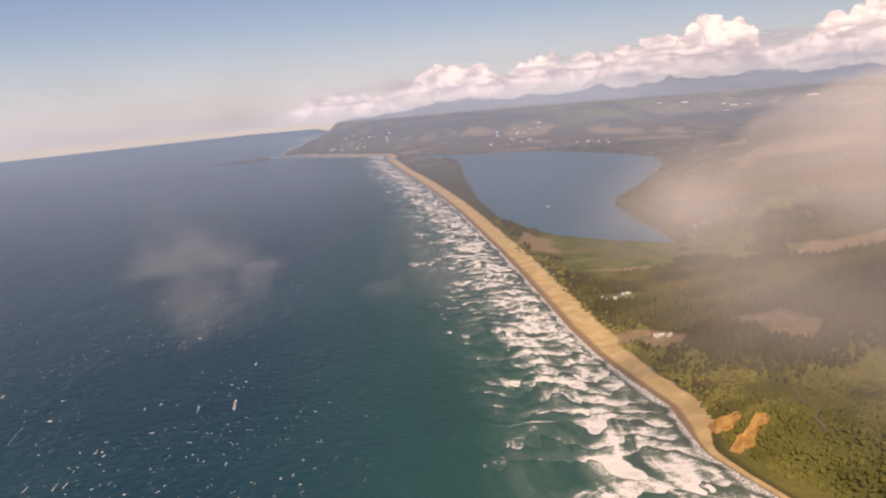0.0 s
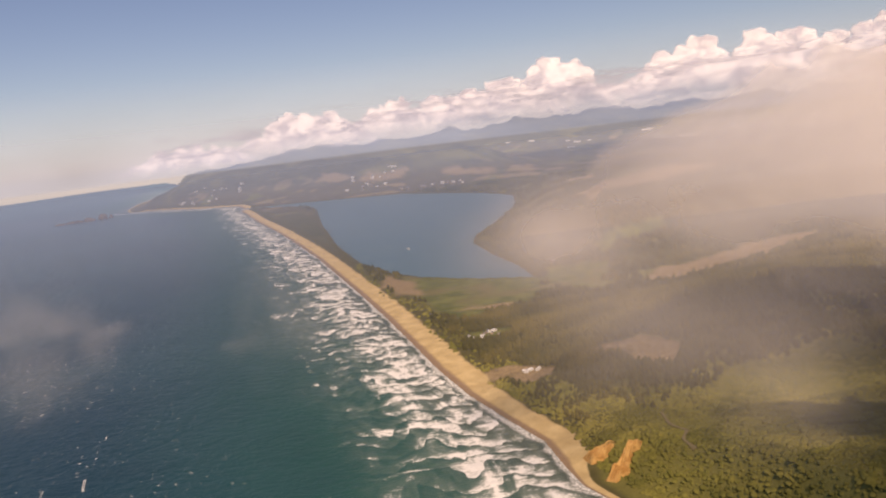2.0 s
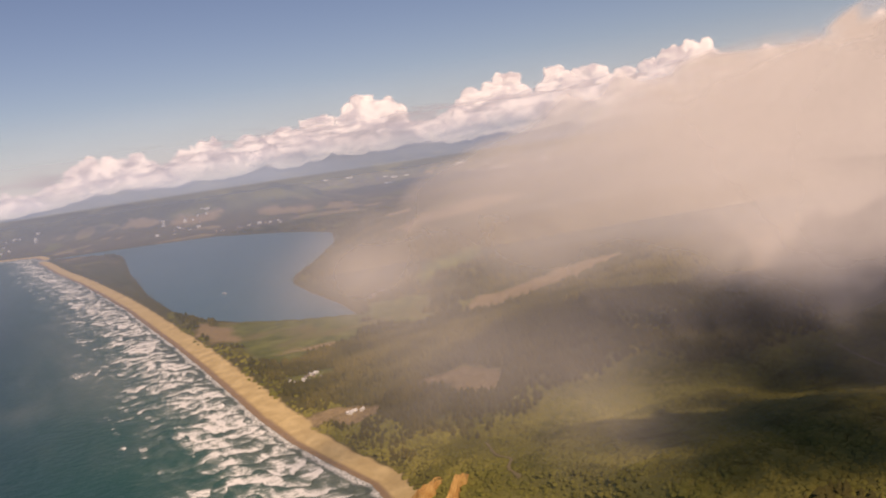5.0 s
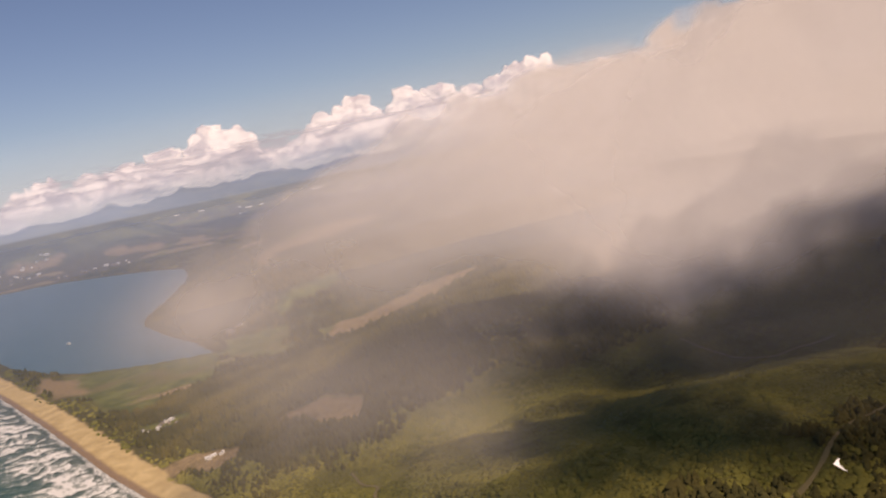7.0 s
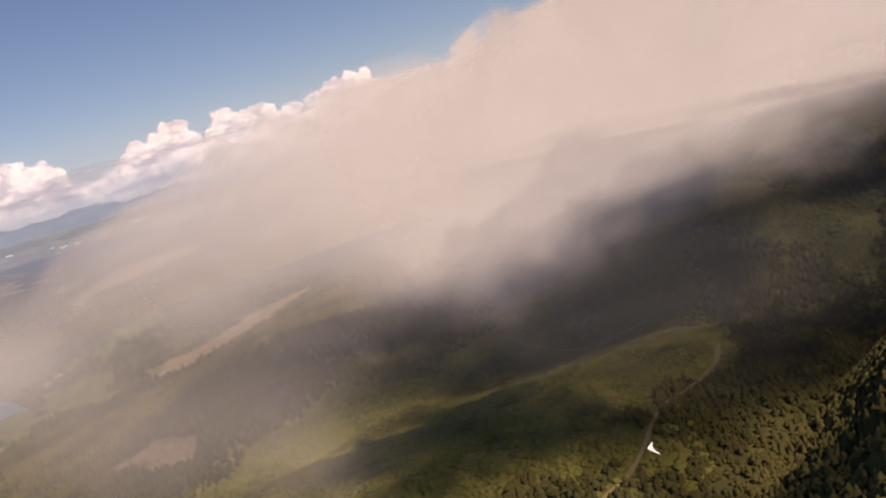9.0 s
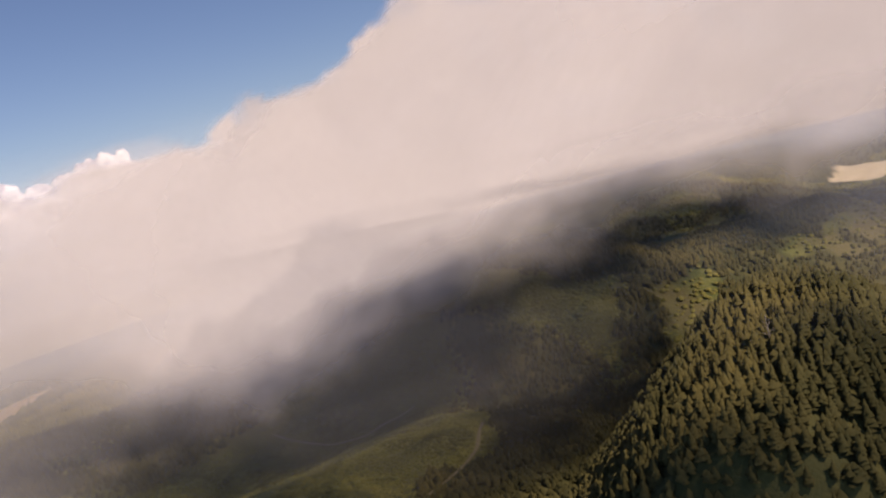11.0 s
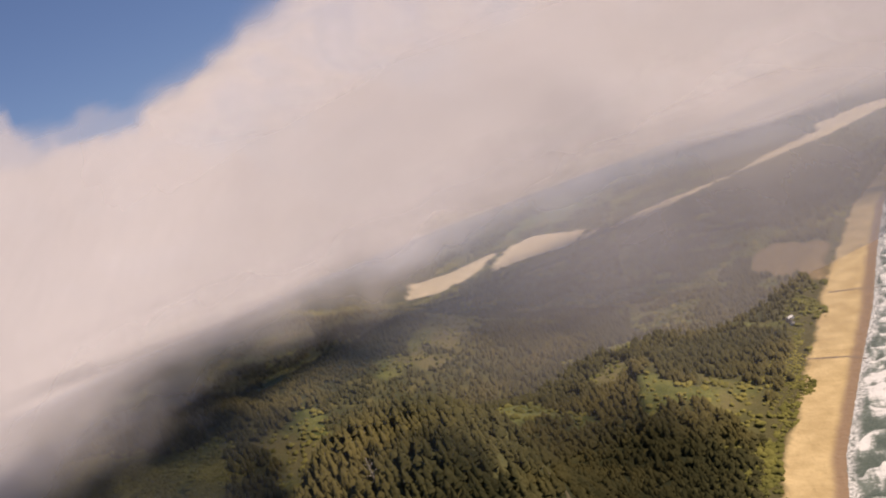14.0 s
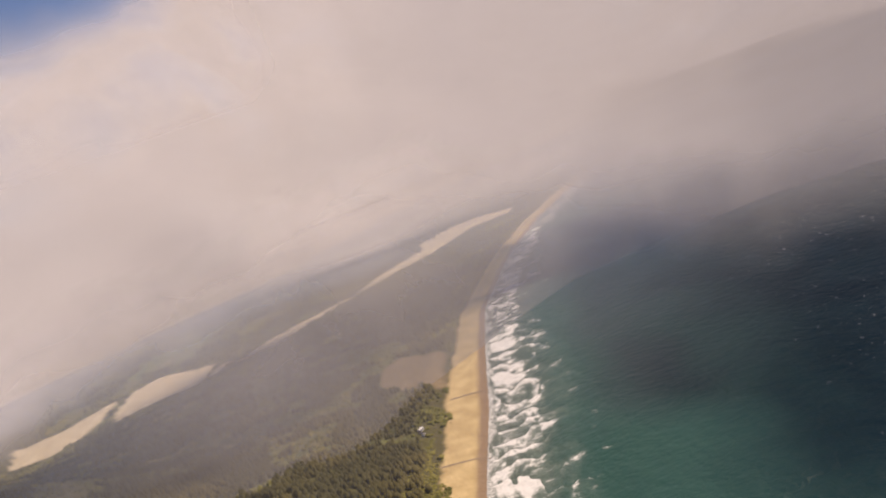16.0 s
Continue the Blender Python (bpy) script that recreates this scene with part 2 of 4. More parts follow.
def polar(az_lo, az_hi, step, ratio, r0=40.0, r1=4985.0):
    az = np.concatenate([np.arange(az_lo, az_hi, step), np.arange(az_hi, az_lo + 360, 4.0)])
    n = int(math.log(r1 / r0) / math.log(ratio)) + 1
    r = r0 * (r1 / r0) ** (np.arange(n) / (n - 1))
    A, R = np.meshgrid(np.radians(az), r, indexing="ij")
    x, y = CX + R * np.sin(A), CY + R * np.cos(A)
    k = len(az)
    i, j = np.meshgrid(np.arange(k), np.arange(n - 1), indexing="ij")
    i2 = (i + 1) % k
    f = np.stack([i * n + j, i * n + j + 1, i2 * n + j + 1, i2 * n + j], -1).reshape(-1, 4)[:, ::-1]
    return x.ravel(), y.ravel(), R.ravel(), np.degrees(A).ravel(), f


# ---------------------------------------------------------------- materials
def land_material():
    m = Mat("land_cover")
    n1, n2, n3 = m.noise(0.012, 6), m.noise(0.09, 5), m.noise(0.5, 4)
    wood = m.mix(m.ramp(n1, 0.35, 0.65), (0.050, 0.056, 0.022), (0.085, 0.086, 0.032))
    wood = m.mix(m.ramp(n2, 0.45, 0.72), wood, (0.14, 0.125, 0.040))
    far = m.attr("plain")
    wood = m.mix(m.math("MULTIPLY", far, 0.6), wood, m.mix(n2, (0.10, 0.08, 0.05), (0.17, 0.135, 0.075)))
    wood = m.mix(m.math("MULTIPLY", far, m.ramp(m.noise(0.007, 3, None, 0.5, 1.0), 0.58, 0.62)), wood, (0.26, 0.20, 0.10))
    wood = m.mix(m.math("MULTIPLY", far, m.ramp(m.noise(0.009, 2, None, 0.5, 0.4), 0.63, 0.66)), wood, (0.15, 0.15, 0.05))
    wood = m.mix(m.attr("brush"), wood, m.mix(n3, (0.13, 0.128, 0.034), (0.24, 0.22, 0.062)))
    grass = m.mix(m.ramp(n2, 0.3, 0.7), (0.085, 0.105, 0.028), (0.17, 0.18, 0.052))
    grass = m.mix(m.ramp(n1, 0.5, 0.62), grass, (0.17, 0.15, 0.060))
    bare = m.mix(m.ramp(n3, 0.3, 0.7), (0.21, 0.155, 0.080), (0.36, 0.27, 0.15))
    sand = m.mix(m.ramp(n2, 0.3, 0.75), (0.50, 0.375, 0.18), (0.68, 0.53, 0.27))
    rag = m.math("MULTIPLY", m.math("SUBTRACT", m.noise(0.08, 5), 0.5), 8.0)
    d = m.math("ADD", m.attr("shore"), rag)
    col = m.mix(m.attr("meadow"), wood, grass)
    scrub = m.mix(n2, (0.060, 0.060, 0.022), (0.13, 0.115, 0.045))
    col = m.mix(m.ramp(d, 44, 24), col, scrub)
    col = m.mix(m.ramp(m.attr("lagoon"), 14, 4), col, scrub)
    col = m.mix(m.attr("clearing"), col, bare)
    col = m.mix(m.attr("dune"), col, m.mix(m.ramp(n2, 0.25, 0.8), (0.64, 0.52, 0.31), (0.82, 0.69, 0.44)))
    col = m.mix(m.ramp(d, 21, 17.5), col, sand)
    wet = m.ramp(m.math("ADD", m.attr("shore"), m.math("MULTIPLY", rag, 0.25)), 6.0, 2.5)
    col = m.mix(wet, col, (0.31, 0.215, 0.125))
    h = m.math("ADD", m.math("MULTIPLY", n3, 0.6), n2)
    m.set(Base_Color=col, Roughness=m.ramp(wet, 0, 1, 0.95, 0.45), Specular_IOR_Level=0.25, Normal=m.bump(h, 0.6, 1.2))
    return m.m


def sea_material():
    m = Mat("sea_water")
    u, v, surf, bay = m.attr("along"), m.attr("off"), m.attr("surf"), m.attr("lagoon")
    deep = m.mix(m.ramp(m.noise(0.004, 4), 0.35, 0.65), (0.007, 0.042, 0.064), (0.0115, 0.059, 0.079))
    shoal = m.mix(m.noise(0.03, 4), (0.014, 0.070, 0.056), (0.025, 0.100, 0.070))
    water = m.mix(m.ramp(v, 220, 30), deep, shoal)
    water = m.mix(m.ramp(v, 45, 4), water, (0.085, 0.115, 0.085))
    water = m.mix(bay, water, m.mix(m.noise(0.012, 4), (0.075, 0.165, 0.215), (0.115, 0.21, 0.25)))
    # breaking rollers: patches with streaks behind them, and lines of swash
    lump = m.noise(1.0, 3, m.vec(m.math("MULTIPLY", u, 0.030), m.math("MULTIPLY", v, 0.062), 0.0), 0.6, 0.8)
    streak = m.noise(1.0, 6, m.vec(m.math("MULTIPLY", u, 0.21), m.math("MULTIPLY", v, 0.070), 4.0), 0.65, 1.2)
    fine = m.noise(0.75, 5, None, 0.7)
    f = m.math("ADD", m.math("MULTIPLY", lump, 0.80), m.math("MULTIPLY", streak, 0.42))
    f = m.math("ADD", f, m.math("MULTIPLY", fine, 0.30))
    bend = m.noise(1.0, 3, m.vec(m.math("MULTIPLY", u, 0.016), m.math("MULTIPLY", v, 0.03), 6.0), 0.55)
    tooth = m.math("FRACT", m.math("ADD", m.math("ADD", m.math("MULTIPLY", u, 0.052), m.math("MULTIPLY", v, 0.011)), m.math("MULTIPLY", bend, 5.0)))
    f = m.math("ADD", f, m.math("MULTIPLY", tooth, 0.17))
    thr = m.ramp(surf, 0.0, 1.0, 1.12, 0.825)
    foam = m.ramp(m.math("SUBTRACT", f, thr), -0.03, 0.11)
    water = m.mix(m.math("MULTIPLY", m.ramp(surf, 0.35, 0.95), m.ramp(m.math("ADD", lump, m.math("MULTIPLY", tooth, 0.25)), 0.42, 0.75, 0.1, 0.7)), water, (0.29, 0.345, 0.285))
    foam = m.math("MULTIPLY", foam, m.ramp(surf, 0.01, 0.15))
    swash = m.ramp(m.math("ADD", v, m.math("MULTIPLY", m.math("SUBTRACT", m.noise(0.05, 4), 0.5), 14)), 4.5, 1.5)
    swash = m.math("MULTIPLY", swash, m.ramp(surf, 0.02, 0.2))
    foam = m.math("MAXIMUM", foam, m.math("MULTIPLY", swash, m.ramp(fine, 0.35, 0.6)))
    # white horses on the open sea
    cap = m.noise(1.0, 3, m.vec(m.math("MULTIPLY", u, 0.24), m.math("MULTIPLY", v, 0.42), 9.0), 0.6, 0.5)
    caps = m.math("MULTIPLY", m.ramp(cap, 0.655, 0.69), m.ramp(m.noise(0.009, 3), 0.32, 0.46))
    caps = m.math("MULTIPLY", caps, m.ramp(v, 110, 200))
    white = m.math("MAXIMUM", foam, m.math("MULTIPLY", caps, m.ramp(fine, 0.3, 0.55)))
    white = m.math("MULTIPLY", white, m.math("SUBTRACT", 1.0, bay))
    swell = m.noise(1.0, 3, m.vec(m.math("MULTIPLY", u, 0.02), m.math("MULTIPLY", v, 0.055), 2.0), 0.5, 0.4)
    chop = m.noise(0.16, 6, None, 0.62)
    h = m.math("ADD", m.math("MULTIPLY", swell, 1.6), chop)
    col = m.mix(white, water, (0.82, 0.83, 0.78))
    m.set(Base_Color=col, Roughness=m.ramp(white, 0, 1, 0.34, 0.85), IOR=1.333, Normal=m.bump(h, 0.55, 2.0))
    return m.m


def vapour_material(name, color, scale, lo, hi):
    """Thin cloud: its opacity is the sheet's own density, broken by the cloud's billows; lit through and through."""
    m = Mat(name)
    n = m.noise(scale, 5, None, 0.55, 0.6)
    a = m.math("MULTIPLY", m.attr("veil"), m.ramp(n, 0.2, 0.7, lo, hi))
    a = m.math("MINIMUM", m.math("MAXIMUM", a, 0.0), 1.0)
    tilt = m.noise(scale * 1.7, 4)
    up = m.vec(m.math("MULTIPLY", m.math("SUBTRACT", tilt, 0.5), 0.9), m.math("MULTIPLY", m.math("SUBTRACT", n, 0.5), 0.9), 1.0)
    dif, clear, see = m.node("BsdfDiffuse"), m.node("BsdfTransparent"), m.node("MixShader")
    dif.inputs["Color"].default_value = (*color, 1)
    m.put(dif.inputs["Normal"], up)
    m.put(see.inputs[0], a)
    m.put(see.inputs[1], clear.outputs[0])
    m.put(see.inputs[2], dif.outputs[0])
    m.put(m.out.inputs["Surface"], see.outputs[0])
    return m.m


def foliage_material(name, lo, hi, tip, shade=None, up=0.75):
    m = Mat(name)
    obj = m.node("ObjectInfo").outputs["Random"]
    k = m.math("ADD", m.ramp(m.noise(0.42, 3), 0.3, 0.7, 0.0, 0.75), m.math("MULTIPLY", obj, 0.25))
    col = m.mix(k, lo, hi)
    col = m.mix(m.ramp(m.noise(0.02, 4), 0.42, 0.68), col, tip)
    if shade:
        col = m.mix(m.math("MULTIPLY", m.ramp(m.noise(0.034, 5), 0.50, 0.60), 0.6), col, shade)
    col = m.mix(m.math("MULTIPLY", m.noise(2.5, 4), 0.5), col, lo)
    soft = m.node("VectorMath", operation="ADD")
    m.put(soft.inputs[0], m.bump(m.noise(3.0, 4), 0.35, 0.3))
    soft.inputs[1].default_value = (0.0, 0.0, up)
    unit = m.node("VectorMath", operation="NORMALIZE")
    m.put(unit.inputs[0], soft.outputs[0])
    m.set(Base_Color=col, Roughness=0.95, Specular_IOR_Level=0.1, Normal=unit.outputs[0])
    return m.m


LANDM, SEAM = land_material(), sea_material()
CLOUDM = vapour_material("cloud_vapour", (0.56, 0.55, 0.545), 0.012, 0.55, 1.15)
# for the added shade sheets, greyer so they stand out less in the bank
SHADEM = vapour_material("grey_shade", (0.45, 0.44, 0.43), 0.012, 0.6, 1.15)
STREAKM = vapour_material("cloud_streak", (0.42, 0.40, 0.43), 0.008, 0.7, 1.1)
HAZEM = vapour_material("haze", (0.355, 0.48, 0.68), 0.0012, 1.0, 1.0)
CONIFER = foliage_material("conifer_needles", (0.050, 0.052, 0.021), (0.102, 0.094, 0.036), (0.165, 0.140, 0.048))
SHRUB = foliage_material("shrub_leaves", (0.115, 0.122, 0.032), (0.25, 0.235, 0.060), (0.31, 0.275, 0.075), (0.075, 0.080, 0.024), 1.6)
BARK = plain("bark", (0.13, 0.095, 0.065), 0.9, 0.4, 3.0)

# ---------------------------------------------------------------- ground and sea
x, y, R, AZ, faces = polar(-48, 150, 0.28, 1.0095)
z, d, b, s = ground_height(x, y, True)
ground = big_mesh("ground", np.stack([x, y, z], 1), faces, LANDM)
me_, cl_, du_ = masks(x, y)
narrow = 1 + 4 * np.clip((302 - y) / 40, 0, 1) * np.clip((812 - x) / 25, 0, 1)
for nm, val in (("shore", np.where(d > 0, d * beach_share(x, y) * narrow * np.where(y > 2560, 3.0, 1.0), d)), ("lagoon", b), ("meadow", me_), ("clearing", cl_), ("dune", du_), ("brush", np.clip(brushy(x, y) * 2 + 0.5, 0, 1)), ("plain", np.clip((R - 1500) / 500, 0, 1) * np.clip((4000 - R) / 400, 0, 1) * np.interp(z, [22, 50], [1, 0.25]))):
    point_attr(ground, nm, val)
ground.data.shade_smooth()
tagged(ground, "wooded coastal hills with tan clearings, meadows and sandy beach", "ground", kind="structure")

x, y, R, AZ, faces = polar(-60, 160, 0.45, 1.017)
d, b, s = shore(x, y)
z = np.where(R > 4000, ((R - 4000) / 985) ** 2 * 24.0, 0.0) * np.clip((AZ + 40) / 16, 0, 1)
land_far = inside(LAND, x, y)
z = np.where(land_far, 0.0, z)
off = np.maximum(-d, 0)
width = 92 + 14 * value_noise(s, 0 * s, 90, 3) - 44 * np.clip((x - 640) / 150, 0, 1)
q = off / width
surf = np.clip(1.12 - q, 0, 1) ** 0.8 * np.clip(q * 10, 0.25, 1) * (1 - 0.25 * np.exp(-((q - 0.55) / 0.16) ** 2))
surf = np.where(land_far | (y > 2560), 0, np.minimum(surf * 1.25, 1))
sea = big_mesh("water", np.stack([x, y, z], 1), faces, SEAM)
for nm, val in (("along", s), ("off", off), ("surf", surf), ("lagoon", (inside(BAY, x, y) & land_far).astype(float))):
    point_attr(sea, nm, val)
sea.data.shade_smooth()
tagged(sea, "teal sea with white breaking surf and a grey-blue lagoon", "sea", kind="structure")


# ---------------------------------------------------------------- haze and clouds
def sheet(name, P, dens, material, least=0.004):
    """A sheet of vapour from a grid of points and their densities."""
    a, b = P.shape[:2]
    i, j = np.meshgrid(np.arange(a - 1), np.arange(b - 1), indexing="ij")
    f = np.stack([i * b + j, i * b + j + 1, (i + 1) * b + j + 1, (i + 1) * b + j], -1).reshape(-1, 4)
    dv = dens.ravel()
    f = f[dv[f].max(1) > least]
    used, f = np.unique(f, return_inverse=True)
    ob = big_mesh(name, P.reshape(-1, 3)[used], f.reshape(-1, 4), material)
    point_attr(ob, "veil", dv[used])
    ob.data.shade_smooth()
    return ob


# one translucent sheet stands in for the air's haze; opacity set by distance
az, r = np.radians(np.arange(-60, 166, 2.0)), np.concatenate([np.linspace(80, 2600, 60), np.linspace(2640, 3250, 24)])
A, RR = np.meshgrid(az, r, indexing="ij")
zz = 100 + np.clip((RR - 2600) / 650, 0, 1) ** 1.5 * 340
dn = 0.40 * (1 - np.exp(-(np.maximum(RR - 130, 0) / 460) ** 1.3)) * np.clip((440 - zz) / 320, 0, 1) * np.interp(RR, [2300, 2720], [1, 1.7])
haze = sheet("haze_sheet", np.stack([CX + RR * np.sin(A), CY + RR * np.cos(A), zz], -1), dn, HAZEM)
tagged(haze, "translucent pale blue sheet imitating haze towards the horizon", "haze", kind="stuff")

TOP_AZ = [-6, 0, 5, 11, 17, 24, 28, 33, 38, 43, 47, 51, 55, 61, 65, 70, 76, 82, 96, 150]
TOP_EL = [-9, -7, -5, -2, 0, 2, 2.6, 2.6, 4.0, 4.6, 7.0, 9.4, 8.6, 8.0, 9.5, 12.0, 13.6, 14.2, 17, 20]
BOT_AZ = [-6, 3, 8, 13, 20, 26, 34, 41, 49, 54, 61, 68, 76, 85, 96, 106, 116, 125, 150]
BOT_EL = [-9, -10, -9.5, -10.5, -11, -12.2, -13.5, -12.5, -10, -8.8, -7.5, -7, -7, -5.5, -4.6, -5.5, -9, -13, -16]
MAX_AZ = [-6, 0, 6, 12, 20, 26, 33, 40, 108, 122, 136, 155]
MAX_D = [0, 0.08, 0.22, 0.36, 0.55, 0.70, 0.90, 0.95, 0.95, 0.9, 0.9, 0.5]
bank = None
az, el = np.arange(-8, 156, 0.6), np.arange(-27, 27, 0.4)
AA, EE = np.meshgrid(az, el, indexing="ij")
for k, (rad, share) in enumerate(((230, 0.2), (300, 0.3), (380, 0.95))):
    wa = AA + 1.6 * value_noise(AA + 31 * k, EE + 17, 7, 50 + k)
    we = EE + 1.3 * fractal(AA + 13 * k, EE + 40, 6, 60 + 5 * k, 3)
    billow = np.abs(value_noise(AA + 5 * k, EE * 1.2, 3.4, 140 + k)) + 0.5 * np.abs(value_noise(AA, EE * 1.2 + 9 * k, 1.7, 150 + k))
    we = we + 1.5 * (billow - 0.55) * np.interp(AA, [14, 30, 64, 80], [0, 1, 1, 0.3])
    top, bot = np.interp(wa, TOP_AZ, TOP_EL), np.interp(wa, BOT_AZ, BOT_EL)
    soft_t = np.interp(wa, [0, 36, 60, 68, 80], [1.6, 0.8, 0.9, 2.2, 5.0])
    up = np.clip((top - we) / soft_t + 0.3, 0, 1)
    soft_b = np.interp(wa, [10, 24, 36, 50, 80], [5.0, 6.0, 8.0, 7.0, 9.0])
    low = np.clip((we - bot) / soft_b + 0.35, 0, 1)
    dens = np.interp(wa, MAX_AZ, MAX_D) * up * up * (3 - 2 * up) * low * low * (3 - 2 * low)
    dens = dens * (1 - np.interp(wa, [22, 36], [0.35, 0]) * np.clip((-1 - we) / 8, 0, 1))
    thin = 0.30 * np.clip((wa - 70) / 22, 0, 1) * np.clip((130 - wa) / 28, 0, 1) + 0.30 * np.exp(-((wa - 37) / 10) ** 2) * np.clip((we + 15) / 6, 0.42, 1)
    thin = thin * np.clip((top - we) / 4, 0, 1) * np.clip((we + 24) / 15, 0, 1)
    for a0, e0, sa, se, d0 in ((17, -13, 8, 4.5, 0.11), (18, -18, 5.5, 4, 0.13), (8, -14, 6, 4, 0.17), (4.5, -8, 4.5, 2.8, 0.36), (48, -17, 8, 5, 0.06)):
        thin = thin + d0 * np.exp(-((wa - a0) / sa) ** 2 - ((we - e0) / se) ** 2)
    dens = np.maximum(dens, thin) + 0.3 * np.minimum(dens, thin)
    if k < 2:
        thinned = np.interp(AA, [48, 66, 98, 112], [1, 0.2, 0.2, 1])
        low_part = np.clip((9 - EE) / 13, 0, 1)
        low_part = low_part * low_part * (3 - 2 * low_part)
        share = share * (thinned + (1 - thinned) * low_part)
    dens = 1 - (1 - np.clip(dens, 0, 0.985)) ** (share * 1.5)
    er = np.radians(EE)
    ease = np.clip(AA / 90, 0, 1)
    draw = (0.45 if k == 2 else -0.5) * ease * ease * (3 - 2 * ease) + (np.interp(AA, [92, 112, 126], [0, 0.6, 0.75]) if k == 2 else 0)
    rr = rad * (1 + draw) / (1 - 1.0 * np.tan(er))
    ox, oy = np.interp(AA, [0, 105], [-18, 24]), np.interp(AA, [0, 105], [-12, 12])
    P = np.stack([CX + ox + rr * np.sin(np.radians(AA)), CY + oy + rr * np.cos(np.radians(AA)), CZ + rr * np.tan(er)], -1)
    ob = sheet("vapour", P, dens, CLOUDM)
    if bank is None:
        bank = tagged(new("cloud_bank"), "soft pinkish white cloud bank drifting over the hills", "cloud", kind="stuff")
    ob.parent = bank


# flat sheet added in the bank to shade the hillside; outline SHADED shifted sunward
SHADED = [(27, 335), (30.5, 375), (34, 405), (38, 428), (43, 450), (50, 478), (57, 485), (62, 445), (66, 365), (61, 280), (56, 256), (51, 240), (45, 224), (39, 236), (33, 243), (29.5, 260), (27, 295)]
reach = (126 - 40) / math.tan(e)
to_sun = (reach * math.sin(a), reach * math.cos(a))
shade_line = [(CX + q * math.sin(radians(p)) + to_sun[0], CY + q * math.cos(radians(p)) + to_sun[1]) for p, q in SHADED]
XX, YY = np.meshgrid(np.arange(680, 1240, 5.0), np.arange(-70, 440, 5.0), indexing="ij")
dn = soft_poly(shade_line, XX, YY, 44, 16)
ob = sheet("shade_sheet", np.stack([XX, YY, 0 * XX + 126], -1), np.minimum(1.3 * dn, 0.99), SHADEM)
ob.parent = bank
# two more added sheets, to darken the southern sea and the cape's slope
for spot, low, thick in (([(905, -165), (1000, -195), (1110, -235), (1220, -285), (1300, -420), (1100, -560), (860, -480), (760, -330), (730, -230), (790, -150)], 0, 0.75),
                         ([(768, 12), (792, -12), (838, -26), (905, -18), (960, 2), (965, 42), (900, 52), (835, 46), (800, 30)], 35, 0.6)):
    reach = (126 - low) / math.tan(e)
    shade_line = [(p + reach * math.sin(a), q + reach * math.cos(a)) for p, q in spot]
    p, q = np.min(shade_line, 0) - 60, np.max(shade_line, 0) + 60
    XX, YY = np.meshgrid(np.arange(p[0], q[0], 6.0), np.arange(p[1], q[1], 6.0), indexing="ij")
    dn = soft_poly(shade_line, XX, YY, 36)
    ob = sheet("shade_sheet", np.stack([XX, YY, 0 * XX + 126], -1), thick * dn, SHADEM)
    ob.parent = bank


def wisp(azim, elev, dist, half_w, half_h, dens):
    """A small torn shred of cloud, thickest in the middle."""
    u, v = np.meshgrid(np.linspace(-1, 1, 24), np.linspace(-1, 1, 24), indexing="ij")
    rr = np.hypot(u, v) + 0.42 * fractal(u * 10 + azim, v * 10, 5, 90, 4)
    dn = dens * np.exp(-(rr / 0.5) ** 2) * np.clip((1 - np.hypot(u, v)) * 4, 0, 1)
    A, E = np.radians(azim + half_w * u), np.radians(elev + half_h * v)
    D = dist / (1 - 1.1 * np.tan(E))
    P = np.stack([CX + D * np.cos(E) * np.sin(A), CY + D * np.cos(E) * np.cos(A), CZ + D * np.sin(E)], -1)
    return tagged(sheet("cloud_wisp", P, dn, CLOUDM), "faint torn wisp of cloud above the sea", "cloud", kind="stuff")


wisp(-33, -9.5, 420, 6.5, 6.5, 0.20)
wisp(-17, -12, 420, 6, 6, 0.10)


def cumulus_material():
    m = Mat("cumulus")
    # grey shading of the billows is put into the colour by noise
    col = m.mix(m.ramp(m.noise(0.009, 5, None, 0.6, 0.8), 0.36, 0.60), (0.50, 0.48, 0.51), (0.88, 0.86, 0.84))
    a = m.math("MINIMUM", m.math("MULTIPLY", m.attr("veil"), m.ramp(m.noise(0.02, 5), 0.3, 0.6, 0.85, 1.0)), 1.0)
    nrm = m.node("VectorMath", operation="ADD")
    m.put(nrm.inputs[0], m.bump(m.noise(0.022, 6, None, 0.6), 0.6, 16.0))
    nrm.inputs[1].default_value = (0.05, -0.15, 0.55)
    dif, clear, see = m.node("BsdfDiffuse"), m.node("BsdfTransparent"), m.node("MixShader")
    m.put(dif.inputs["Color"], col)
    m.put(dif.inputs["Normal"], nrm.outputs[0])
    m.put(see.inputs[0], a)
    m.put(see.inputs[1], clear.outputs[0])
    m.put(see.inputs[2], dif.outputs[0])
    m.put(m.out.inputs["Surface"], see.outputs[0])
    return m.m


CUMM = cumulus_material()


def ico_template(sub):
    bm = bmesh.new()
    bmesh.ops.create_icosphere(bm, subdivisions=sub, radius=1.0)
    v = np.array([p.co[:] for p in bm.verts])
    f = np.array([[q.index for q in p.verts] for p in bm.faces])
    bm.free()
    return v, f


ICO3, ICO3F = ico_template(4)


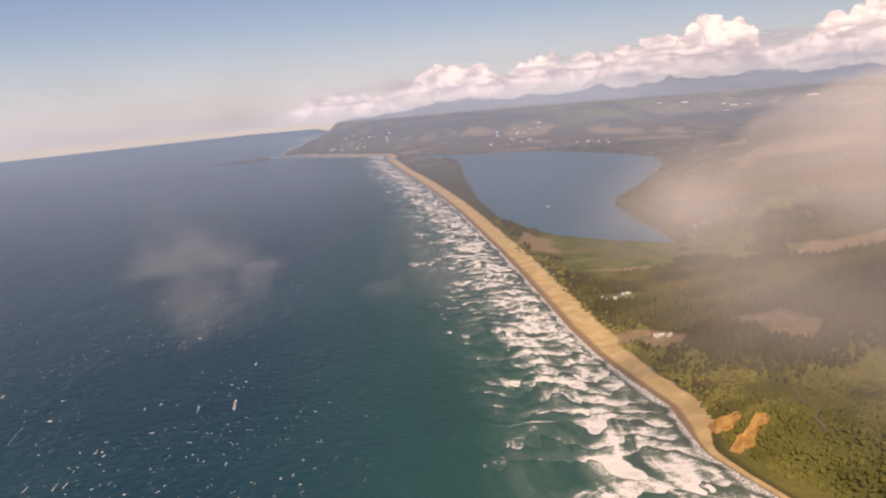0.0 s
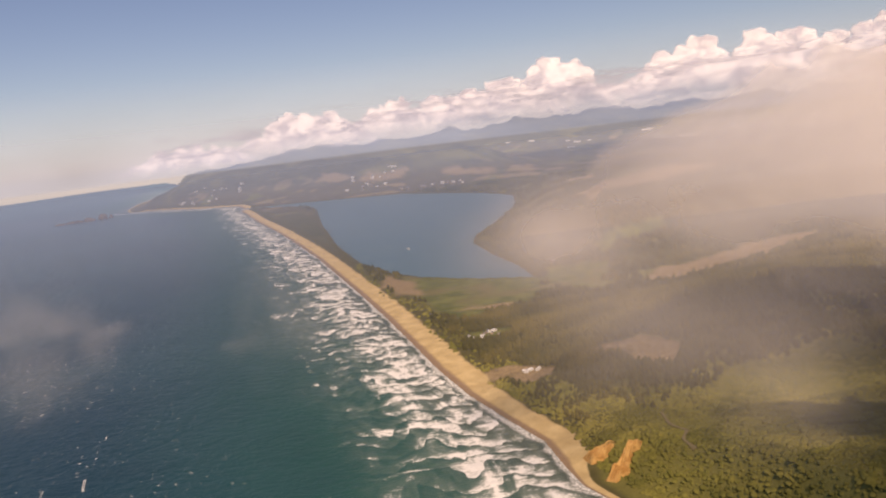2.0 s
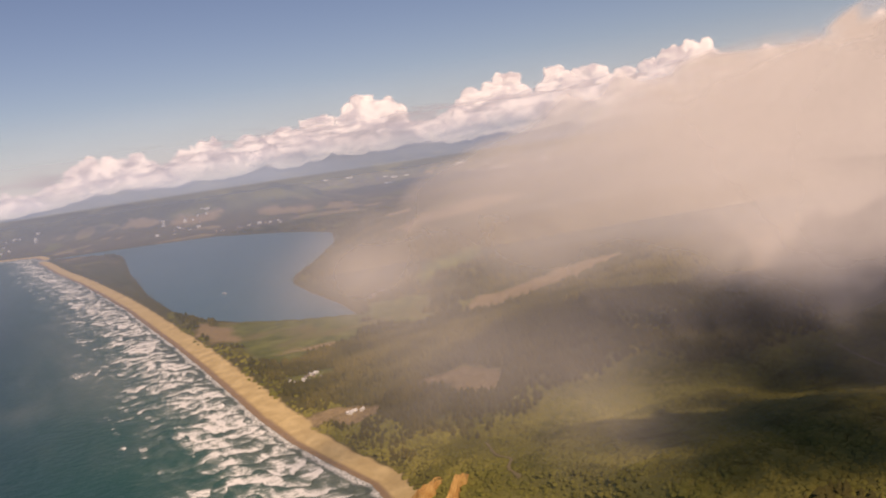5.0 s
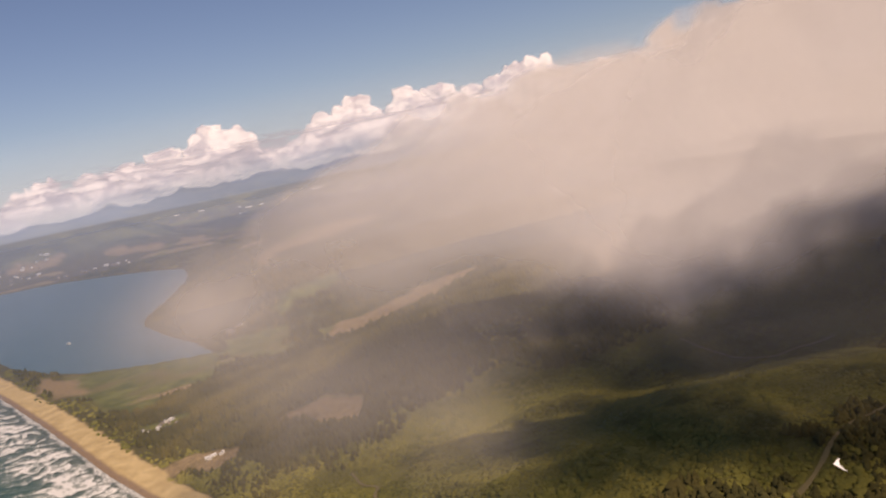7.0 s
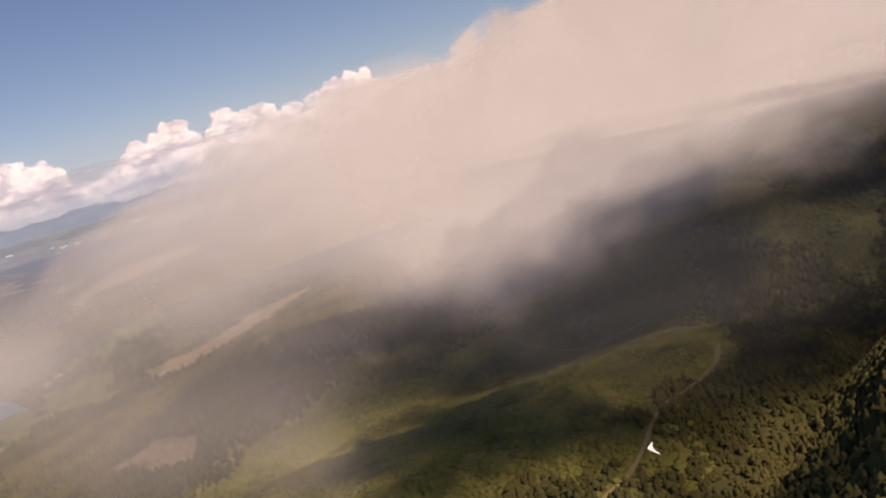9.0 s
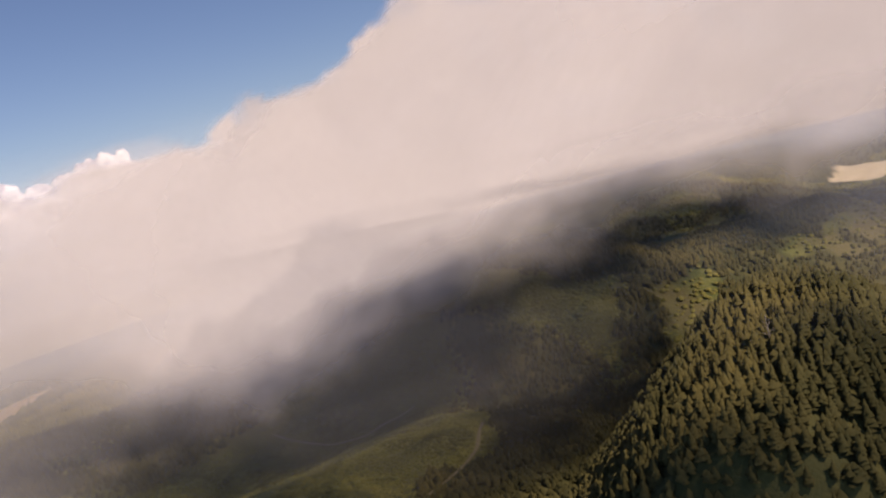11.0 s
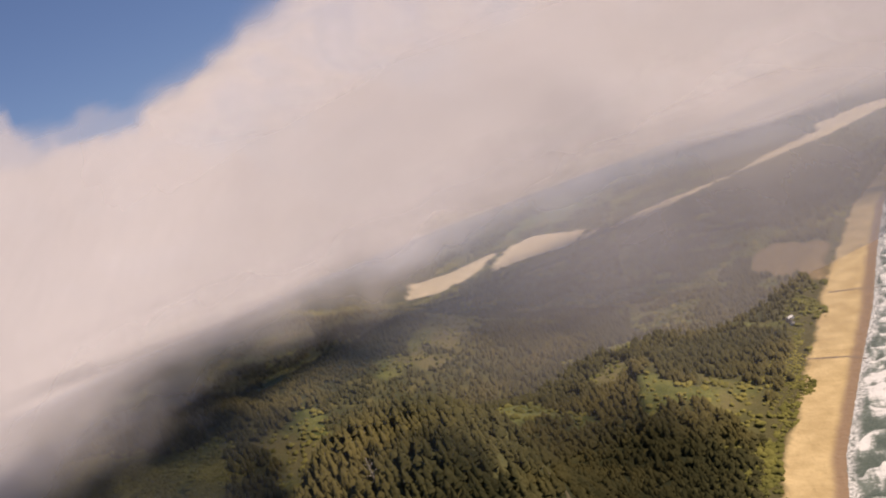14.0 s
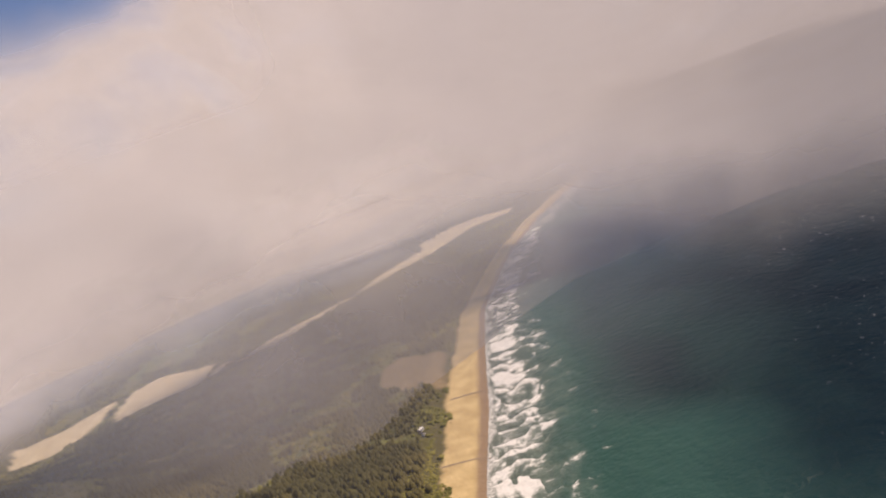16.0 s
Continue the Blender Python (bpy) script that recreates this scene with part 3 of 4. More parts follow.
def cumulus(az_lo, az_hi, base_el, top_el, dist, seed, puffs=260):
    """A heap of cloud, billow upon billow, ragged below and fading at its edges."""
    rs = np.random.RandomState(seed)
    step = 0.055
    AA, EE = np.meshgrid(np.arange(az_lo - 1, az_hi + 1, step), np.arange(base_el - 0.8, top_el + 0.8, step), indexing="ij")
    wa = AA + 0.16 * fractal(AA * 10, EE * 10, 5, seed, 3)
    we = EE + 0.16 * fractal(AA * 10 + 50, EE * 10, 5, seed + 9, 3)
    H, tall = np.zeros_like(AA), top_el - base_el
    c = az_lo + (az_hi - az_lo) * rs.uniform(0.12, 0.88, 5)
    for i in range(puffs):
        u = rs.uniform(0, 1)
        a0 = az_lo + (az_hi - az_lo) * u
        arch = math.sin(math.pi * min(max(u, 0.03), 0.97)) ** 0.5 * (0.45 + 0.55 * max(math.exp(-((a0 - q) / 0.9) ** 2) for q in c))
        w = rs.uniform(0, 1) ** 0.9
        rad = (0.24 - 0.13 * w) * tall * rs.uniform(0.5, 1.3) + 0.05
        e0 = base_el + tall * arch * w - rad * 0.3
        q = rad ** 2 - ((wa - a0) / 1.15) ** 2 - (we - e0) ** 2
        H = np.maximum(H, np.sqrt(np.maximum(q, 0)) + 0.12 * w * (q > 0))
    vl = np.clip(H / 0.16, 0, 1) * np.clip((we - base_el) / (0.45 * tall) + 0.35, 0, 1)
    for k in range(2):
        vl[1:-1, 1:-1] = (vl[:-2, 1:-1] + vl[2:, 1:-1] + vl[1:-1, :-2] + vl[1:-1, 2:] + 2 * vl[1:-1, 1:-1]) / 6
        H[1:-1, 1:-1] = (H[:-2, 1:-1] + H[2:, 1:-1] + H[1:-1, :-2] + H[1:-1, 2:] + 2 * H[1:-1, 1:-1]) / 6
    D = dist + (EE - base_el) * dist / 57.3 * 0.7 - H * dist / 57.3 * 0.6
    A = np.radians(AA)
    P = np.stack([CX + D * np.sin(A), CY + D * np.cos(A), CZ + dist * np.tan(np.radians(EE))], -1)
    ob = sheet("cumulus_cloud", P, vl * 0.98, CUMM)
    return tagged(ob, "heaped white cumulus cloud standing over the far mountains", "cloud", group="far cumulus clouds")


for k, (a0, a1, b0, t0) in enumerate(((-22, -14, -0.6, 0.7), (-15, -6, -0.3, 2.2), (-8, 3, 0.1, 2.4), (-1, 7, 0.2, 2.8), (4.6, 9.6, 0.6, 4.0),
                                      (6, 15, 0.1, 3.0), (12, 20, 0.2, 3.8), (17, 22, 0.6, 3.7), (19, 26, 0.2, 3.6), (24, 33, 0.2, 4.0),
                                      (30, 38, 0.2, 2.9), (36, 46, 0.3, 4.0), (44, 56, 0.3, 5.0))):
    cumulus(a0, a1, b0, t0, 4560 + 45 * (k % 3), 200 + 9 * k)

# thin streaks of grey cloud in front of the heaps
AA, EE = np.meshgrid(np.arange(-20, 56, 0.16), np.arange(-0.6, 5.4, 0.06), indexing="ij")
mid = np.interp(AA, [-20, -8, 10, 30, 55], [0.4, 1.1, 1.7, 2.0, 2.6])
dn = np.clip(fractal(AA * 5, EE * 34, 9, 871, 4) * 1.6 + 0.2, 0, 0.75) * np.exp(-((EE - mid) / 0.75) ** 2)
A, D = np.radians(AA), 4330 + 46 * EE
ob = sheet("cloud_streaks", np.stack([CX + D * np.sin(A), CY + D * np.cos(A), CZ + D * np.tan(np.radians(EE))], -1), dn, STREAKM)
tagged(ob, "thin grey-pink streaks of cloud before the white heaps", "cloud", kind="stuff")


# ---------------------------------------------------------------- woods
def keep_clear(x, y, edge=26, grassy=False):
    """Where nothing tall grows."""
    z, d, b, s = ground_height(x, y, True)
    m, c, q = masks(x, y)
    q = np.maximum(q, np.max([soft_poly(p, x + 14, y - 3, 14) for p in DUNES], 0) - 0.12)
    road = np.min([line_dist(np.array(r, float), x, y)[0] for r in ROADS], 0)
    ok = (d * beach_share(x, y) > edge + 4 * fractal(x, y, 22, 301, 2)) & (b > 12) & ((m < 0.35) | grassy) & (c < 0.35) & (q < 0.2) & (road > 1.6) & ~((y > 900) & (d < 120) & (b < 300))
    return ok, z


def scatter(az0, az1, r0, r1, gap, seed, edge=26, grassy=False):
    rs = np.random.RandomState(seed)
    n = int((r1 ** 2 - r0 ** 2) * radians(az1 - az0) / 2 / gap ** 2)
    az = np.radians(rs.uniform(az0, az1, n))
    r = np.sqrt(rs.uniform(r0 ** 2, r1 ** 2, n))
    x, y = CX + r * np.sin(az), CY + r * np.cos(az)
    ok, z = keep_clear(x, y, edge, grassy)
    return x[ok], y[ok], z[ok], rs


def cone_tiers(tiers, sides, rs, jag=0.25, girth=0.30):
    """A conifer one metre tall: overlapping drooping skirts on a full, tapering crown."""
    V, F = [], []
    for k in range(tiers):
        lo, hi = 0.08 + 0.80 * k / tiers, min(0.12 + 0.80 * (k + 2.4) / tiers, 1.0)
        rad = girth * (1 - k / (tiers + 0.3)) ** 0.75 * (0.8 if k == 0 else 1)
        b = len(V)
        V.append((0.03 * rs.uniform(-1, 1), 0.03 * rs.uniform(-1, 1), hi))
        for j in range(sides):
            t = 2 * math.pi * (j + 0.37 * k) / sides
            w = rad * (1 + jag * rs.uniform(-1, 1))
            V.append((w * math.cos(t), w * math.sin(t), lo + 0.04 * rs.uniform(-1, 1)))
        F += [(b, b + 1 + j, b + 1 + (j + 1) % sides) for j in range(sides)]
    return np.array(V, float), np.array(F)


def plant_all(name, tmpl, x, y, z, tall, wide, rs, material):
    """All the plants of a wood in one mesh."""
    n = len(x)
    pick = rs.randint(0, len(tmpl), n)
    V, F, base = [], [], 0
    for k, (tv, tf) in enumerate(tmpl):
        i = np.nonzero(pick == k)[0]
        a = rs.uniform(0, 2 * math.pi, len(i))
        c, s = np.cos(a)[:, None], np.sin(a)[:, None]
        px, py, pz = tv[:, 0][None], tv[:, 1][None], tv[:, 2][None]
        w, h = (tall[i] * wide[i])[:, None], tall[i][:, None]
        v = np.stack([x[i][:, None] + w * (px * c - py * s), y[i][:, None] + w * (px * s + py * c), z[i][:, None] - 0.15 + h * pz], -1)
        f = tf[None] + (base + np.arange(len(i)) * len(tv))[:, None, None]
        base += len(i) * len(tv)
        V.append(v.reshape(-1, 3))
        F.append(f.reshape(-1, 3))
    ob = big_mesh(name, np.vstack(V), np.vstack(F), material)
    ob.data.shade_smooth()
    return ob


rs0 = np.random.RandomState(7)
NEAR_T = [cone_tiers(5, 8, rs0, 0.3, 0.25) for k in range(5)]
MID_T = [cone_tiers(3, 6, rs0, 0.3) for k in range(6)]
for k in range(3):
    v, f = cone_tiers(5, 9, rs0, 0.4, 0.28)
    NEAR_T.append((v * np.array([1.35, 1.35, 0.8]), f))
FAR_T = [cone_tiers(2, 6, rs0, 0.3) for k in range(4)]
BUSH_T = []
ICO0, ICO0F = ico_template(1)
for k in range(6):
    v = ICO0 * (1 + 0.42 * rs0.uniform(-1, 1, len(ICO0)))[:, None]
    f = ICO0F[(v[ICO0F][:, :, 2].max(1) > -0.05)]
    used, f = np.unique(f, return_inverse=True)
    v = v[used] * np.array([0.75, 0.75, 0.75])
    v[:, 2] = np.maximum(v[:, 2], -0.1) + 0.15
    BUSH_T.append((v, f.reshape(-1, 3)))

GROVE = (716, 792, 18, 84)   # the stretch whose trees stand singly
wood_label = "dense dark green conifer forest on the hills"
for k, (r0, r1, gap, tmpl) in enumerate(((130, 340, 2.0, NEAR_T), (340, 620, 2.6, MID_T), (620, 1050, 5.2, FAR_T), (1050, 2000, 10.0, FAR_T))):
    x, y, z, rs = scatter(-14, 128, r0, r1, gap, 400 + k)
    ok = brushy(x, y) < 0
    ok &= ~((x > GROVE[0]) & (x < GROVE[1]) & (y > GROVE[2]) & (y < GROVE[3]))
    x, y, z = x[ok], y[ok], z[ok]
    patch = 1 + 0.35 * value_noise(x, y, 60, 431)
    tall = rs.uniform(4.0, 7.4, len(x)) * (0.58, 0.58, 0.8, 1.0)[k] * patch * (1 if k < 3 else 1.15) * np.interp(x, [1050, 1350], [1, 0.5])
    wide = rs.uniform(1.1, 1.6, len(x)) * (1.05, 1.1, 1.35, 1.8)[k]
    wood = plant_all("conifer_forest", tmpl, x, y, z, tall, wide, rs, CONIFER)
    tagged(wood, wood_label, "forest", kind="stuff")
for k, (r0, r1, gap) in enumerate(((150, 480, 1.3), (480, 1100, 4.5))):
    x, y, z, rs = scatter(-14, 128, r0, r1, gap, 450 + k, 19)
    ok = (brushy(x, y) > -0.12) | (shore(x, y)[0] < 40)
    x, y, z = x[ok], y[ok], z[ok]
    tall = (0.7 + 0.8 * rs.uniform(0, 1, len(x)) ** 2) * (1 + 0.5 * value_noise(x, y, 18, 471)) * (1, 1.5)[k]
    bush = plant_all("scrub", BUSH_T, x, y, z, tall, rs.uniform(0.9, 1.5, len(x)), rs, SHRUB)
    tagged(bush, "yellow-green scrub and low bushes covering the slopes", "scrub", kind="stuff")

x, y, z, rs = scatter(40, 118, 130, 900, 3.3, 470, 19, True)
ok = (masks(x, y)[0] > 0.3) & (rs.uniform(0, 1, len(x)) < 0.75)
x, y, z = x[ok], y[ok], z[ok]
bush = plant_all("scrub", BUSH_T, x, y, z, rs.uniform(0.6, 2.2, len(x)), rs.uniform(0.8, 1.4, len(x)), rs, SHRUB)
tagged(bush, "yellow-green bushes scattered over the forest glades", "scrub", kind="stuff")

# single conifers of the nearest grove
crowns, rs = [], np.random.RandomState(17)
for k in range(5):
    v, f = cone_tiers(8, 11, rs, 0.28, 0.25)
    me = bpy.data.meshes.new("crown")
    me.from_pydata(v.tolist(), [], f.tolist())
    me.shade_smooth()
    me.materials.append(CONIFER)
    crowns.append(me)
trunk_me = bpy.data.meshes.new("trunk")
V, F = [], []
for k, (h, w) in enumerate(((-0.06, 0.026), (0.25, 0.02), (0.6, 0.012), (0.93, 0.003))):
    V += [(w * math.cos(j * math.pi / 3), w * math.sin(j * math.pi / 3), h) for j in range(6)]
    if k:
        F += [(6 * k - 6 + j, 6 * k - 6 + (j + 1) % 6, 6 * k + (j + 1) % 6, 6 * k + j) for j in range(6)]
trunk_me.from_pydata(V, [], F)
trunk_me.materials.append(BARK)
spots = []
for gx in np.arange(GROVE[0], GROVE[1], 2.3):
    for gy in np.arange(GROVE[2], GROVE[3], 2.3):
        spots.append((gx + rs.uniform(-1.1, 1.1), gy + rs.uniform(-1.1, 1.1)))
spots = np.array(spots)
ok, z = keep_clear(spots[:, 0], spots[:, 1])
order = rs.permutation(np.nonzero(ok)[0])
for i in order[:300]:
    tall = rs.uniform(4.0, 6.6)
    tree = tagged(new("conifer"), "tall dark green conifer with a ragged crown", "tree", group="conifers of the hill")
    tree.location = (spots[i, 0], spots[i, 1], z[i])
    tree.rotation_euler = (radians(rs.uniform(-2, 2)), radians(rs.uniform(-2, 2)), rs.uniform(0, 6.28))
    tree.scale = (tall * rs.uniform(0.85, 1.2), tall * rs.uniform(0.85, 1.2), tall)
    for nm, data in (("trunk", trunk_me), ("crown", crowns[rs.randint(5)])):
        o = new(nm, data)
        o.parent = tree
rest = order[300:]
if len(rest):
    w = plant_all("conifer_forest", NEAR_T, spots[rest, 0], spots[rest, 1], z[rest], rs.uniform(3.8, 6.4, len(rest)), rs.uniform(0.95, 1.35, len(rest)), rs, CONIFER)
    tagged(w, wood_label, "forest", kind="stuff")

# one bleached dead tree among them
DEADWOOD = plain("bleached_wood", (0.50, 0.43, 0.34), 0.85, 0.25, 3.0)


def limb(bm, p, q, r0, r1):
    """A tapered stick from p to q."""
    p, q = Vector(p), Vector(q)
    turn = (q - p).to_track_quat("Z", "Y").to_matrix()
    rings = []
    for c, r in ((p, r0), (q, r1)):
        rings.append([bm.verts.new(c + turn @ Vector((r * math.cos(k * math.pi / 3), r * math.sin(k * math.pi / 3), 0))) for k in range(6)])
    for k in range(6):
        bm.faces.new((rings[0][k], rings[0][(k + 1) % 6], rings[1][(k + 1) % 6], rings[1][k]))


dead = tagged(new("dead_tree"), "bleached dead tree with bare branches among conifers", "tree")
bm = bmesh.new()
limb(bm, (0, 0, -0.5), (0.2, 0.1, 5), 0.32, 0.2)
limb(bm, (0.2, 0.1, 5), (0.1, 0.3, 9), 0.2, 0.05)
part("trunk", bm, DEADWOOD, dead)
for k in range(9):
    h, a0, ln = 3.2 + 0.62 * k, 2.4 * k, 2.2 - 0.15 * k
    bm = bmesh.new()
    limb(bm, (0.15, 0.15, h), (ln * math.cos(a0), ln * math.sin(a0), h + 0.9), 0.09, 0.03)
    limb(bm, (0.6 * ln * math.cos(a0), 0.6 * ln * math.sin(a0), h + 0.5), (0.9 * ln * math.cos(a0 + 0.5), 0.9 * ln * math.sin(a0 + 0.5), h + 1.3), 0.05, 0.02)
    part("branch", bm, DEADWOOD, dead)
dead.location = (745, 50, float(ground_height(np.array([745.0]), np.array([50.0]))[0]))
dead.scale = (0.8, 0.8, 0.8)

# ---------------------------------------------------------------- roads and streams
ROADM = plain("pale_gravel", (0.27, 0.225, 0.11), 0.95, 0.35, 0.4)
STREAMM = plain("wet_sand", (0.27, 0.20, 0.125), 0.35, 0.3, 0.5)


def ribbon(name, line, width, material, lift, step=2.0):
    """A strip laid over the ground along a line."""
    p = np.array(line, float)
    seg = np.hypot(*np.diff(p, axis=0).T)
    run = np.concatenate([[0], np.cumsum(seg)])
    t = np.arange(0, run[-1], step)
    x, y = np.interp(t, run, p[:, 0]), np.interp(t, run, p[:, 1])
    for k in range(3):
        x[1:-1], y[1:-1] = (x[:-2] + x[1:-1] + x[2:]) / 3, (y[:-2] + y[1:-1] + y[2:]) / 3
    dx, dy = np.gradient(x), np.gradient(y)
    n = np.hypot(dx, dy) + 1e-9
    w = width * (1 + 0.3 * fractal(x, y, 9, 501, 2))
    P = []
    for sgn in (-1, 0, 1):
        qx, qy = x - sgn * dy / n * w / 2, y + sgn * dx / n * w / 2
        P.append(np.stack([qx, qy, ground_height(qx, qy) + lift], -1))
    P = np.stack(P, 1)
    P[:, 1, 2] += 0.03
    i, j = np.meshgrid(np.arange(len(t) - 1), np.arange(2), indexing="ij")
    f = np.stack([i * 3 + j, i * 3 + j + 1, i * 3 + j + 4, i * 3 + j + 3], -1).reshape(-1, 4)[:, ::-1]
    return big_mesh(name, P.reshape(-1, 3), f, material)


for r, w in zip(ROADS, (1.0, 1.3, 1.3, 0.6)):
    tagged(ribbon("road", r, w, ROADM, 0.35), "pale gravel road winding through scrub and forest", "road", kind="structure")
for a0, b0 in (((952, -72), (934, -98)), ((1038, -104), (1020, -132)), ((1270, -203), (1246, -224)), ((1402, -288), (1384, -304))):
    mid = ((a0[0] + b0[0]) / 2 + 3, (a0[1] + b0[1]) / 2 - 2)
    tagged(ribbon("stream", [a0, mid, b0], 1.4, STREAMM, 0.08, 1.0), "thin dark stream running across the sand", "stream", kind="structure")


# ---------------------------------------------------------------- bluffs and rocks
def rock_material(name, lo, hi):
    m = Mat(name)
    n, k = m.noise(0.25, 6), m.noise(1.4, 5)
    m.set(Base_Color=m.mix(m.ramp(n, 0.3, 0.7), lo, hi), Roughness=0.92, Normal=m.bump(m.math("ADD", n, k), 0.9, 0.8))
    return m.m


ORANGE = rock_material("orange_sandstone", (0.42, 0.21, 0.055), (0.66, 0.41, 0.14))
DARKROCK = rock_material("basalt", (0.09, 0.065, 0.05), (0.22, 0.15, 0.11))


def bluff(x0, y0, turn, width, length, tall, seed):
    """A bare scar of sandstone standing out of the slope, gullied from top to foot."""
    u, v = np.meshgrid(np.linspace(-1, 1, 22), np.linspace(0, 1, 26), indexing="ij")
    taper = width / 2 * (0.35 + 0.65 * (1 - v)) * (1 + 0.3 * value_noise(v * 40, u * 0, 6, seed))
    a = radians(turn)
    lx, ly = u * taper, v * length
    x, y = x0 + lx * math.cos(a) - ly * math.sin(a), y0 + lx * math.sin(a) + ly * math.cos(a)
    z = ground_height(x, y)
    rim = np.clip((1 - np.abs(u)) * 4, 0, 1) * np.clip(v * 6, 0, 1) * np.clip((1 - v) * 4, 0, 1)
    z = z - 0.3 + rim * tall * (0.5 + 0.35 * fractal(x, y, 4.5, seed + 3, 3) + 0.3 * np.abs(np.sin(u * 7 + seed)))
    P = np.stack([x, y, z], -1)
    i, j = np.meshgrid(np.arange(21), np.arange(25), indexing="ij")
    f = np.stack([i * 26 + j, (i + 1) * 26 + j, (i + 1) * 26 + j + 1, i * 26 + j + 1], -1).reshape(-1, 4)
    return tagged(big_mesh("sandstone_bluff", P.reshape(-1, 3), f, ORANGE), "bare orange sandstone bluff above the beach", "cliff", group="orange bluffs")


bluff(577, 298, -72, 12, 15, 4.2, 5)
bluff(583, 276, -42, 9, 26, 4.6, 9)


def sea_rock(x0, y0, rx, ry, tall, seed):
    v = ICO3.copy()
    nz = 1 + 0.35 * value_noise(v[:, 0] * 8 + seed, v[:, 1] * 8 + v[:, 2] * 5, 3.1, seed) + 0.16 * value_noise(v[:, 0] * 8, v[:, 1] * 8 + v[:, 2] * 8, 1.1, seed + 1)
    v = v * nz[:, None] * np.array([rx, ry, tall])
    v[:, 2] = np.maximum(v[:, 2], -1.5)
    ob = big_mesh("sea_rock", v + np.array([x0, y0, 0]), ICO3F, DARKROCK)
    return tagged(ob, "reddish brown rock standing in the sea", "rock", group="rocks off the headland")


for k, (x0, y0, rx, ry, h) in enumerate(((-515, 2392, 13, 10, 17), (-545, 2370, 18, 8, 9), (-580, 2350, 22, 7, 6), (-612, 2330, 14, 5, 4), (-500, 2420, 6, 5, 8))):
    sea_rock(x0, y0, rx, ry, h, 600 + 7 * k)

# ---------------------------------------------------------------- houses, sheds, boat, glider
WHITE = plain("white_paint", (0.78, 0.77, 0.73), 0.7, 0.12, 1.0)
GREYROOF = plain("grey_shingles", (0.22, 0.21, 0.20), 0.85, 0.3, 1.5)
PALEROOF = plain("pale_metal_roof", (0.66, 0.66, 0.64), 0.45, 0.15, 0.8)
TANWALL = plain("tan_boards", (0.45, 0.36, 0.26), 0.8, 0.2, 1.2)
GLASS = plain("dark_window", (0.03, 0.035, 0.04), 0.12, 0.2, 1.0)


def box(bm, x0, x1, y0, y1, z0, z1):
    r = bmesh.ops.create_cube(bm, size=1.0)
    bmesh.ops.scale(bm, vec=(x1 - x0, y1 - y0, z1 - z0), verts=r["verts"])
    bmesh.ops.translate(bm, vec=((x0 + x1) / 2, (y0 + y1) / 2, (z0 + z1) / 2), verts=r["verts"])


def house(name, w, l, h, pitch, wall_m, roof_m, label):
    """A gabled house: walls, roof with eaves, chimney, door and windows."""
    ob = tagged(new(name), label, "house" if name == "house" else "shed")
    bm = bmesh.new()
    top = h + w / 2 * pitch
    prof = [(-w / 2, -0.8), (w / 2, -0.8), (w / 2, h), (0, top), (-w / 2, h)]
    rings = [[bm.verts.new((px, yy, pz)) for px, pz in prof] for yy in (-l / 2, l / 2)]
    bm.faces.new(rings[0][::-1])
    bm.faces.new(rings[1])
    for i in range(5):
        bm.faces.new((rings[0][i], rings[0][(i + 1) % 5], rings[1][(i + 1) % 5], rings[1][i]))
    bmesh.ops.recalc_face_normals(bm, faces=bm.faces)
    part("wall", bm, wall_m, ob)
    bm = bmesh.new()
    e, t = 0.35, 0.16
    prof = [(-w / 2 - e, h - e * pitch + 0.03), (0, top + 0.03), (w / 2 + e, h - e * pitch + 0.03), (w / 2 + e, h - e * pitch + t), (0, top + t), (-w / 2 - e, h - e * pitch + t)]
    rings = [[bm.verts.new((px, yy, pz)) for px, pz in prof] for yy in (-l / 2 - e, l / 2 + e)]
    for i in range(6):
        bm.faces.new((rings[0][i], rings[0][(i + 1) % 6], rings[1][(i + 1) % 6], rings[1][i]))
    for rg in (rings[0], rings[1]):
        bm.faces.new((rg[0], rg[1], rg[4], rg[5]))
        bm.faces.new((rg[1], rg[2], rg[3], rg[4]))
    bmesh.ops.recalc_face_normals(bm, faces=bm.faces)
    roof = part("roof", bm, roof_m, ob)
    if name == "house":
        bm = bmesh.new()
        box(bm, w * 0.1, w * 0.1 + 0.5, -0.3, 0.3, h, top + 0.7)
        part("chimney", bm, BARK, roof)
    bm = bmesh.new()
    box(bm, -0.45, 0.45, -l / 2 - 0.04, -l / 2 + 0.1, 0, 2.0)
    part("door", bm, TANWALL, ob)
    for sx in (-1, 1):
        for k in (-0.28, 0.28):
            bm = bmesh.new()
            box(bm, sx * w / 2 - 0.04, sx * w / 2 + 0.04, k * l - 0.6, k * l + 0.6, 0.9, 1.9)
            part("window", bm, GLASS, ob)
    return ob


def settle(ob, x, y, turn, grow=1.0):
    z = float(ground_height(np.array([x]), np.array([y]))[0])
    return pose(x, y, z + 0.1, 0, 0, turn) @ Matrix.Scale(grow, 4)


kinds = [house("house", 5, 7, 2.7, 0.7, WHITE, GREYROOF, "small white gabled house with a grey roof"),
         house("house", 6, 9, 2.8, 0.6, WHITE, PALEROOF, "white gabled house with a pale metal roof"),
         house("house", 5, 6, 2.6, 0.8, TANWALL, GREYROOF, "small tan boarded house with a grey roof"),
         house("shed", 14, 34, 5, 0.25, WHITE, PALEROOF, "long white shed with a pale metal roof")]
made = [False] * 4
rs = np.random.RandomState(23)


